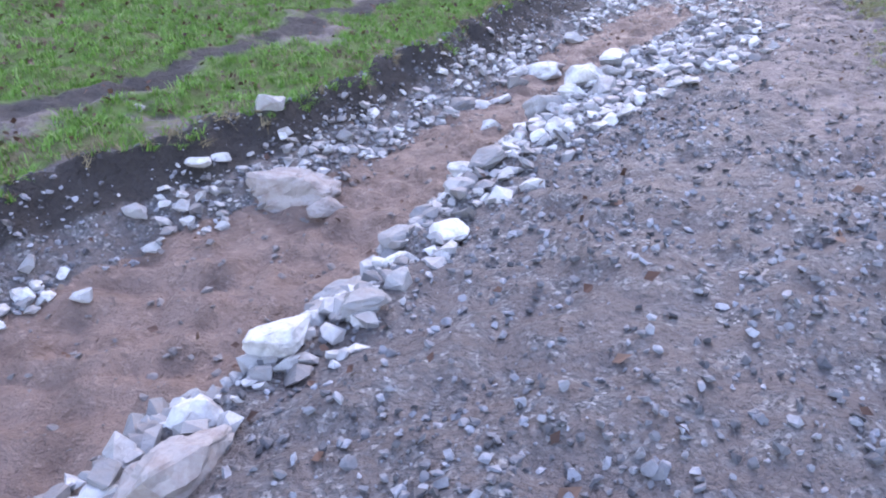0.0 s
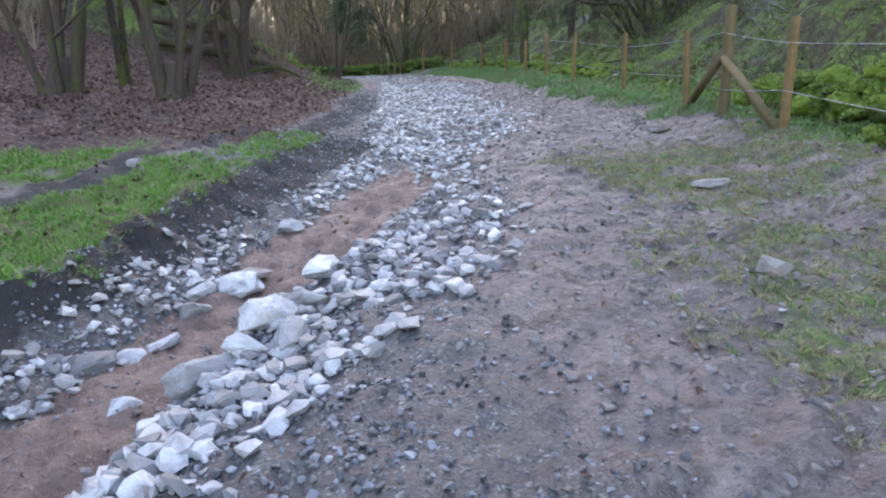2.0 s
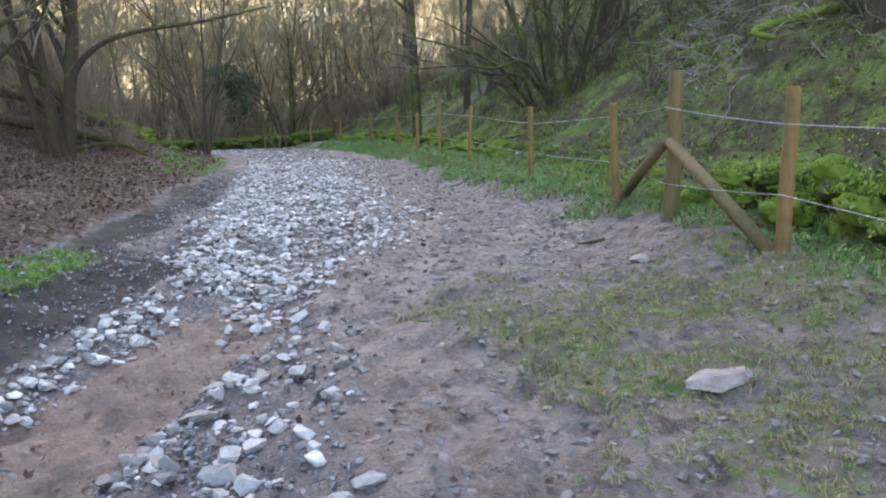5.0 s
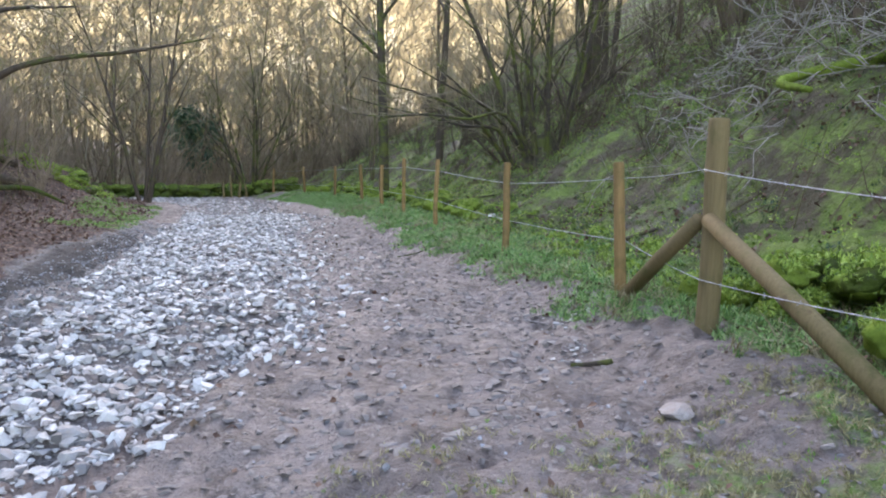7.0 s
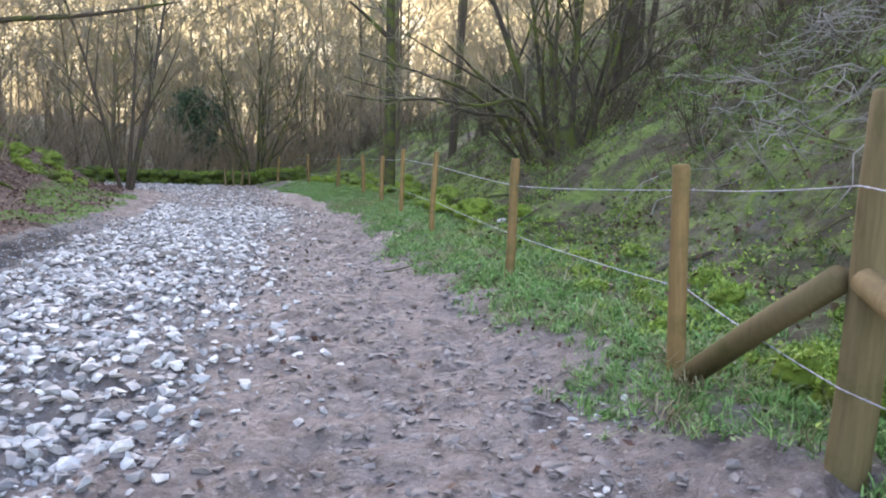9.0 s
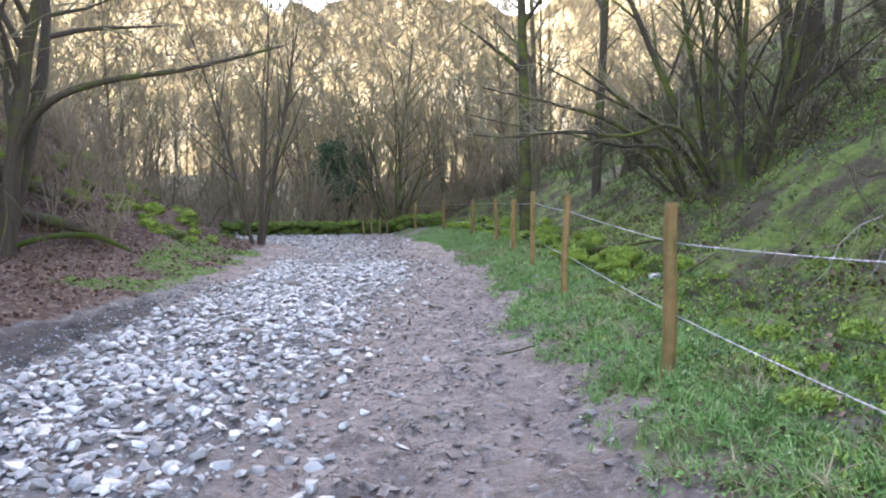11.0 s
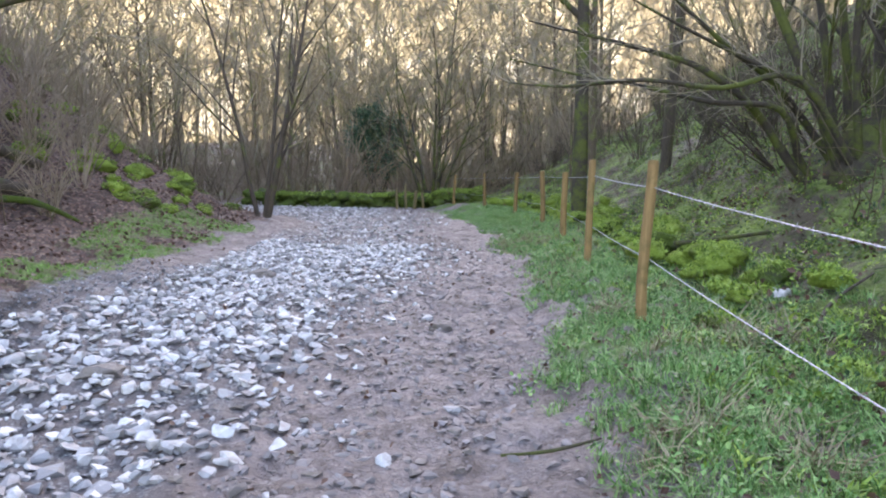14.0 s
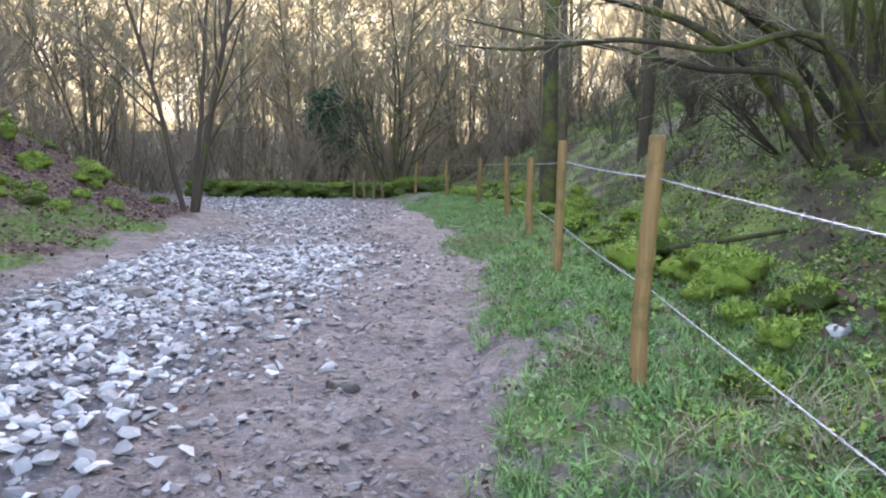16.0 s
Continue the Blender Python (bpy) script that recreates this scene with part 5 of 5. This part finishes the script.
def build_fallen_wood():
    def log(name, pts, radii, mat, label, seed, category="log"):
        ob = new(name, tri_mesh(name, *limb(pts, radii, seed), mat, True))
        return tagged(ob, label, category)

    g = lambda x, y, up: (x, y, h1(x, y) + up)
    log("fallen_log", [g(-0.5, 22.6, 0.2), g(0.7, 22.9, 0.24), g(2.5, 23.3, 0.16)], [0.13, 0.12, 0.1], M_bark, "dark fallen log lying on the leafy bank", 1)
    log("fallen_log", [g(-0.8, 23.1, 0.45), g(0.8, 23.4, 0.5), g(2.3, 23.9, 0.3)], [0.11, 0.11, 0.08], M_bark, "dark fallen log stacked on another", 2)
    log("mossy_branch", [g(1.5, 22.0, 0.05), g(2.0, 22.3, 0.25), g(2.6, 22.7, 0.22), g(3.2, 22.9, 0.06)], [0.04, 0.05, 0.05, 0.02], M_moss_dark, "crooked fallen branch covered in green moss", 3)
    log("mossy_branch", [(11.0, 11.6, h1(11.0, 11.6) + 0.75), (11.3, 12.2, h1(11.3, 12.2) + 0.7), (12.4, 11.6, h1(12.4, 11.6) + 0.1)], [0.035, 0.06, 0.07], M_moss, "green mossy branch fallen down the slope", 4)
    log("dead_stick", [g(9.5, 15.9, 0.02), g(10.0, 16.5, 0.08), g(10.6, 16.8, 0.03)], [0.012, 0.014, 0.008], M_bark, "dark rotten stick behind the fence", 5)
    log("dead_stick", [g(10.5, 19.6, 0.3), g(11.1, 19.7, 0.22), g(11.9, 19.8, 0.05)], [0.024, 0.026, 0.02], M_bark_moss, "mossy stick lying against the slope", 6)
    log("dead_stick", [g(8.9, 12.7, 0.02), g(9.4, 12.9, 0.05), g(9.9, 12.8, 0.03)], [0.03, 0.034, 0.02], M_bark, "dark rotten branch behind the fence", 7)
    log("twig_on_track", [g(7.5, 15.35, 0.015), g(7.72, 15.3, 0.02), g(7.95, 15.27, 0.012)], [0.006, 0.009, 0.006], M_bark, "thin dark twig lying on the mud", 8, "twig")
    log("mossy_lump", [g(6.36, 9.86, 0.012), g(6.47, 9.8, 0.03), g(6.52, 9.66, 0.014)], [0.01, 0.016, 0.022], M_bark_moss, "short mossy rotten branch on the mud", 9)
    # heap of bleached brushwood on the slope behind the strainer post
    r = random.Random(17)
    pieces = []
    for k in range(190):
        x, y = r.uniform(10.6, 13.6), r.uniform(10.0, 14.4)
        a, ln = r.uniform(1.6, 5.2), r.uniform(0.35, 1.15)
        p = Vector((x, y, h1(x, y) + r.uniform(0.1, 1.0)))
        d = Vector((math.cos(a), math.sin(a), r.uniform(-0.3, 0.6)))
        pts = [p]
        for s in range(4):
            d = (d + Vector((r.uniform(-1, 1), r.uniform(-1, 1), r.uniform(-1, 1) - 0.25)) * 0.55).normalized()
            pts.append(pts[-1] + d * ln / 4)
        w = r.uniform(0.004, 0.012)
        pieces.append(tube(pts, [w, w * 0.9, w * 0.75, w * 0.55, w * 0.3], 4, True, k))
        for s in (1, 2, 3):
            e = (d + Vector((r.uniform(-1, 1), r.uniform(-1, 1), r.uniform(-0.5, 1))) * 0.8).normalized()
            pieces.append(tube([pts[s], pts[s] + e * ln * 0.2, pts[s] + e * ln * 0.35 + Vector((0, 0, 0.04))], [w * 0.6, w * 0.4, w * 0.2], 3, True, k))
    tagged(new("brushwood", tri_mesh("brushwood", *joined(pieces), M_dead, True)), "tangle of bleached dead branches on the slope", "brushwood", kind="stuff")


build_fallen_wood()


def build_stakes():
    """Old cut stakes where the end wall meets the fence."""
    r = random.Random(4)
    for i, (x, y, h) in enumerate(((9.1, 38.9, 0.75), (9.45, 39.0, 0.95), (9.75, 38.8, 0.7), (10.1, 38.9, 0.6))):
        ob = new("stake", post_mesh("stake", h, r.uniform(0.045, 0.07), M_post_old, 90 + i, 9))
        ob.matrix_basis = pose(x, y, h1(x, y), r.uniform(-6, 6), r.uniform(-9, 9), 0)
        tagged(ob, "weathered cut stake beside the end wall", "stake", "old stakes by the wall")


build_stakes()


def bough(tree, pts, radii, mat, seed, kids, label):
    """A great limb of a tree, with its twigs."""
    inv = (Matrix.Translation(tree.location) @ tree.rotation_euler.to_matrix().to_4x4()).inverted()
    pts = [inv @ Vector(p) for p in pts]
    rng = random.Random(seed)
    out = ([], [])
    s = spec(bend=0.12, lift=0.02, levels=3, kids=(0, 5, 4), thin=0.003, ratio=0.5, spread=0.6)
    for k in range(kids):
        f = (0.15 + 0.85 * (k + rng.random()) / kids) * (len(pts) - 1)
        i = min(len(pts) - 2, int(f))
        q = pts[i].lerp(pts[i + 1], f - i)
        way = (pts[i + 1] - pts[i]).normalized() + Vector((rng.uniform(-1, 1), rng.uniform(-1, 1), rng.uniform(-0.4, 0.9))) * 0.8
        grow(rng, q, way, rng.uniform(0.5, 1.5), 0.012, 1, out, s)
    b = part("limb", tri_mesh("limb", *limb(pts, radii, seed, 8), mat, True), tree, label)
    part("twig_spray", tri_mesh("twig_spray", *joined(out[0] + out[1]), M_twig, True), b)


bough(left_hazel, [(1.5, 21.8, 1.6), (1.81, 21.75, 2.97), (2.36, 21.47, 3.58), (3.17, 21.29, 3.88), (4.29, 21.16, 4.06), (5.05, 20.96, 4.21), (5.9, 20.7, 4.4)], [0.1, 0.075, 0.06, 0.05, 0.04, 0.03, 0.012], M_bark, 1, 16, "long dark limb reaching over the track")
bough(slope_hazel, [(13.2, 20.4, 1.7), (12.83, 20.72, 2.1), (12.33, 20.53, 2.82), (11.54, 20.82, 2.92), (10.75, 21.2, 3.15), (10.02, 21.68, 3.34), (9.2, 22.2, 3.6)], [0.06, 0.052, 0.042, 0.035, 0.028, 0.02, 0.008], M_bark_moss, 2, 14, "mossy limb reaching over the fence")
bough(slope_hazel, [(13.2, 20.4, 1.7), (12.83, 20.73, 1.96), (12.13, 20.8, 2.85), (11.39, 20.83, 3.34), (10.86, 21.06, 3.56), (10.19, 21.3, 3.76), (9.3, 21.6, 4.0)], [0.07, 0.062, 0.052, 0.042, 0.034, 0.026, 0.01], M_bark_moss, 3, 14, "mossy limb reaching over the fence")
bough(slope_hazel, [(13.3, 20.3, 1.7), (12.99, 20.81, 2.58), (12.32, 20.73, 3.2), (11.57, 20.64, 3.63), (10.6, 20.4, 4.2)], [0.06, 0.05, 0.042, 0.035, 0.014], M_bark_moss, 4, 10, "mossy limb reaching over the fence")
bough(slope_hazel, [(13.1, 20.1, 2.0), (12.21, 20.03, 3.13), (11.39, 20.33, 3.03), (10.45, 20.46, 3.11), (9.59, 20.91, 3.06), (9.0, 21.4, 3.15)], [0.05, 0.042, 0.034, 0.028, 0.02, 0.008], M_bark_moss, 5, 12, "mossy limb reaching over the fence")


def sticks(rng, feet, ways, lengths, widths):
    """Thin bent stems, three-sided: verts and triangles."""
    n = len(feet)
    ways = ways / np.linalg.norm(ways, axis=1)[:, None]
    bent = ways + rng.normal(0, 0.22, (n, 3))
    bent /= np.linalg.norm(bent, axis=1)[:, None]
    mid = feet + ways * lengths[:, None] * 0.5
    tip = mid + bent * lengths[:, None] * 0.5
    side = np.cross(ways, rng.normal(0, 1, (n, 3)))
    side /= np.linalg.norm(side, axis=1)[:, None]
    up = np.cross(ways, side)
    v = np.zeros((n, 9, 3))
    for k in range(3):
        a = 2 * math.pi * k / 3
        o = (side * math.cos(a) + up * math.sin(a)) * widths[:, None]
        v[:, k], v[:, 3 + k], v[:, 6 + k] = feet + o, mid + o * 0.7, tip + o * 0.25
    f = []
    for lev in (0, 3):
        for k in range(3):
            a, b = lev + k, lev + (k + 1) % 3
            f += [(a, b, b + 3), (a, b + 3, a + 3)]
    f = np.array(f)[None] + (np.arange(n) * 9)[:, None, None]
    return v.reshape(-1, 3), f.reshape(-1, 3)


def build_thickets():
    """Bare undergrowth stems and high twigs of the wood, too many to count."""
    rng = np.random.default_rng(61)

    def bunch(n, x, y, z0, z1, l0, l1, w0, w1, up):
        keep = ~((y < 40) & (x > np.interp(y, EDGE_Y, EDGE_X) - 1.8) & (x < np.interp(y, FENCE_Y, FENCE_X) + 2.2))
        x, y = x[keep], y[keep]
        m = len(x)
        z = height(x, y) + z0 + (z1 - z0) * rng.random(m) ** 1.2
        way = np.stack([rng.normal(0, 0.4, m), rng.normal(0, 0.4, m), np.full(m, up) + rng.normal(0, 0.3, m)], 1)
        return sticks(rng, np.stack([x, y, z], 1), way, rng.uniform(l0, l1, m), rng.uniform(w0, w1, m))

    def merged(a, b):
        return np.concatenate([a[0], b[0]]), np.concatenate([a[1], b[1] + len(a[0])])

    n = 1700
    low = bunch(n, rng.uniform(-26, 34, n), 41.5 + 45 * rng.random(n) ** 1.6, -0.05, 0, 1.2, 5.5, 0.012, 0.028, 1.0)
    n = 1700
    y = rng.uniform(18, 40, n)
    x = np.where(rng.random(n) < 0.55, rng.uniform(-20, 3, n), np.interp(y, FENCE_Y, FENCE_X) + rng.uniform(2.3, 16, n))
    low = merged(low, bunch(n, x, y, -0.05, 0, 0.5, 3.0, 0.004, 0.012, 0.9))
    n = 1200
    y = rng.uniform(3, 19, n)
    low = merged(low, bunch(n, np.interp(y, FENCE_Y, FENCE_X) + rng.uniform(2.3, 10, n), y, -0.05, 0.2, 0.4, 1.9, 0.003, 0.01, 0.5))
    n = 11000  # the near edge of the wood, its crowns close together
    far, az = rng.uniform(30, 60, n), np.radians(rng.uniform(-34, 22, n))
    crowns = bunch(n, 6 + far * np.sin(az), 14 + far * np.cos(az), 4.5, 20, 0.8, 3.4, 0.018, 0.036, 0.45)
    n = 15000
    high = bunch(n, rng.uniform(-44, 46, n), 38 + 62 * rng.random(n) ** 1.3, 1.5, 20, 0.9, 3.8, 0.015, 0.034, 0.5)
    high = merged(high, crowns)
    n = 8000
    y = rng.uniform(15, 38, n)
    x = np.where(rng.random(n) < 0.5, rng.uniform(-20, 1.5, n), rng.uniform(13, 28, n))
    high = merged(high, bunch(n, x, y, 1.2, 9, 0.4, 2.0, 0.003, 0.009, 0.5))
    tagged(new("thicket", tri_mesh("thicket", *low, M_bark_far, True)), "tangled bare undergrowth stems through the wood", "undergrowth", kind="stuff")
    tagged(new("twig_canopy", tri_mesh("twig_canopy", *high, M_twig, True)), "bare winter twigs of the wood against the sky", "tree canopy", kind="stuff")


build_thickets()


def spray(seed):
    """A bush of thin arching stems with side twigs: verts and triangles."""
    rng = np.random.default_rng(seed)
    n = 11
    a = rng.uniform(0, 6.283, n)
    way = np.stack([np.cos(a) * 0.45, np.sin(a) * 0.45, np.ones(n)], 1) + rng.normal(0, 0.12, (n, 3))
    way /= np.linalg.norm(way, axis=1)[:, None]
    ln = rng.uniform(1.2, 2.8, n)
    v, f = sticks(rng, np.stack([np.cos(a), np.sin(a), np.full(n, -1.0)], 1) * 0.08, way, ln, rng.uniform(0.011, 0.02, n))
    m = 42
    k = rng.integers(0, n, m)
    feet = way[k] * (ln[k] * rng.uniform(0.2, 0.52, m))[:, None]
    side = way[k] * 0.7 + rng.normal(0, 0.6, (m, 3)) + np.array([0, 0, 0.15])
    v2, f2 = sticks(rng, feet, side, rng.uniform(0.4, 1.2, m), rng.uniform(0.006, 0.011, m))
    return np.concatenate([v, v2]), np.concatenate([f, f2 + len(v)])


def build_brush():
    """Russet and grey-brown brush on the banks and along the wood's edge."""
    rng = np.random.default_rng(19)
    protos = [spray(700 + i) for i in range(6)]
    x1, y1 = rng.uniform(-20, 24, 130), 42 + 12 * rng.random(130) ** 1.4
    y2 = rng.uniform(20, 37, 150)
    x2 = np.interp(y2, EDGE_Y, EDGE_X) - rng.uniform(2.6, 11, 150)
    k2 = (y2 > 22.5) | (x2 < -2.5)
    y3 = rng.uniform(8, 40, 105)
    x3 = np.interp(y3, FENCE_Y, FENCE_X) + rng.uniform(2.8, 12, 105)
    for name, x, y, lo, hi, mat, label in (
        ("far_brush", x1, y1, 0.9, 2.0, M_brush, "russet brush along the edge of the wood"),
        ("bank_brush", x2[k2], y2[k2], 0.4, 0.95, M_brush, "tangled russet brush on the leafy bank"),
        ("slope_brush", x3, y3, 0.35, 0.95, M_bark, "thin bare brush over the mossy slope"),
    ):
        s = rng.uniform(lo, hi, len(x))
        me = scatter(name, protos, np.stack([x, y, height(x, y)], 1), np.stack([s, s, s], 1), turn_about(rng, len(x), 0.25), mat)
        tagged(new(name, me), label, "brush", kind="stuff")


build_brush()


def build_backdrop():
    """Wooded hillside across the valley, some 140 m off, its sunlight painted as glow."""
    n = Nodes("glowing_far_wood", 1.0, 0.0)
    p = n.position()
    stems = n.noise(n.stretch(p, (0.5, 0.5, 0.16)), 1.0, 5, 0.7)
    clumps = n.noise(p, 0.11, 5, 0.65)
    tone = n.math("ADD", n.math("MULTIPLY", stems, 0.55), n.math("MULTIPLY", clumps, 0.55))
    # emission colours: brown wood, golden sunlight and cream sky gaps painted in
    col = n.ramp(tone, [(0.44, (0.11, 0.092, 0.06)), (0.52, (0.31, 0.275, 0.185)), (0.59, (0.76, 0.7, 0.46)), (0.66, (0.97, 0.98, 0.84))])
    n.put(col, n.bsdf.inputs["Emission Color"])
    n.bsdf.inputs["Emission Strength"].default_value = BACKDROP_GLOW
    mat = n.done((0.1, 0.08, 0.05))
    az = np.radians(np.linspace(-62, 62, 125))
    top = 47 + 4 * value_noise(az * 100, az * 0, 9, 71) + 2.0 * value_noise(az * 100, az * 0, 2.5, 72)
    t = np.linspace(0, 1, 13)
    rad = 128 + 24 * t
    v = np.stack([6 + np.outer(rad, np.sin(az)), 14 + np.outer(rad, np.cos(az)), -4 + np.outer(t, top + 4)], -1).reshape(-1, 3)
    i = (np.arange(12)[:, None] * 125 + np.arange(124)[None]).ravel()
    tris = np.concatenate([np.stack([i, i + 126, i + 1], 1), np.stack([i, i + 125, i + 126], 1)])
    tagged(new("backdrop", tri_mesh("backdrop", v, tris, mat, True)), "backdrop of golden winter wood, its sunlight painted as glow", "hillside", kind="structure")


build_backdrop()


def build_ivy_tree():
    """A tree smothered in dark ivy beyond the far wall."""
    t = make_tree("ivy_tree", 71, spec(stems=3, lean=0.3, foot=0.15, tall=6, girth=0.12, thin=0.006, kids=(7, 4, 3), clear=0.2), (8.7, 45.5), "small tree smothered in dark green ivy", M_bark, M_twig, "", 0)
    rng = np.random.default_rng(3)
    leaf = [leaf_bits(90 + i, 10, 0.16, 0.13) for i in range(4)]
    n = 900
    c = rng.normal(0, 1, (n, 3))
    c /= np.linalg.norm(c, axis=1)[:, None]
    lump = rng.integers(0, 5, n)
    mid = np.array([(0, 0, 2.6), (0.7, 0, 3.2), (-0.7, 0.2, 2.9), (0.2, -0.3, 1.7), (-0.3, 0.2, 3.8)])
    pts = mid[lump] + c * rng.uniform(0.3, 0.85, (n, 1)) * np.array([1.0, 1.0, 0.85])
    me = scatter("ivy", leaf, pts, np.ones((n, 3)), turn_about(rng, n, 1.0), M_ivy)
    part("ivy", me, t, "dense dark ivy leaves")


build_ivy_tree()
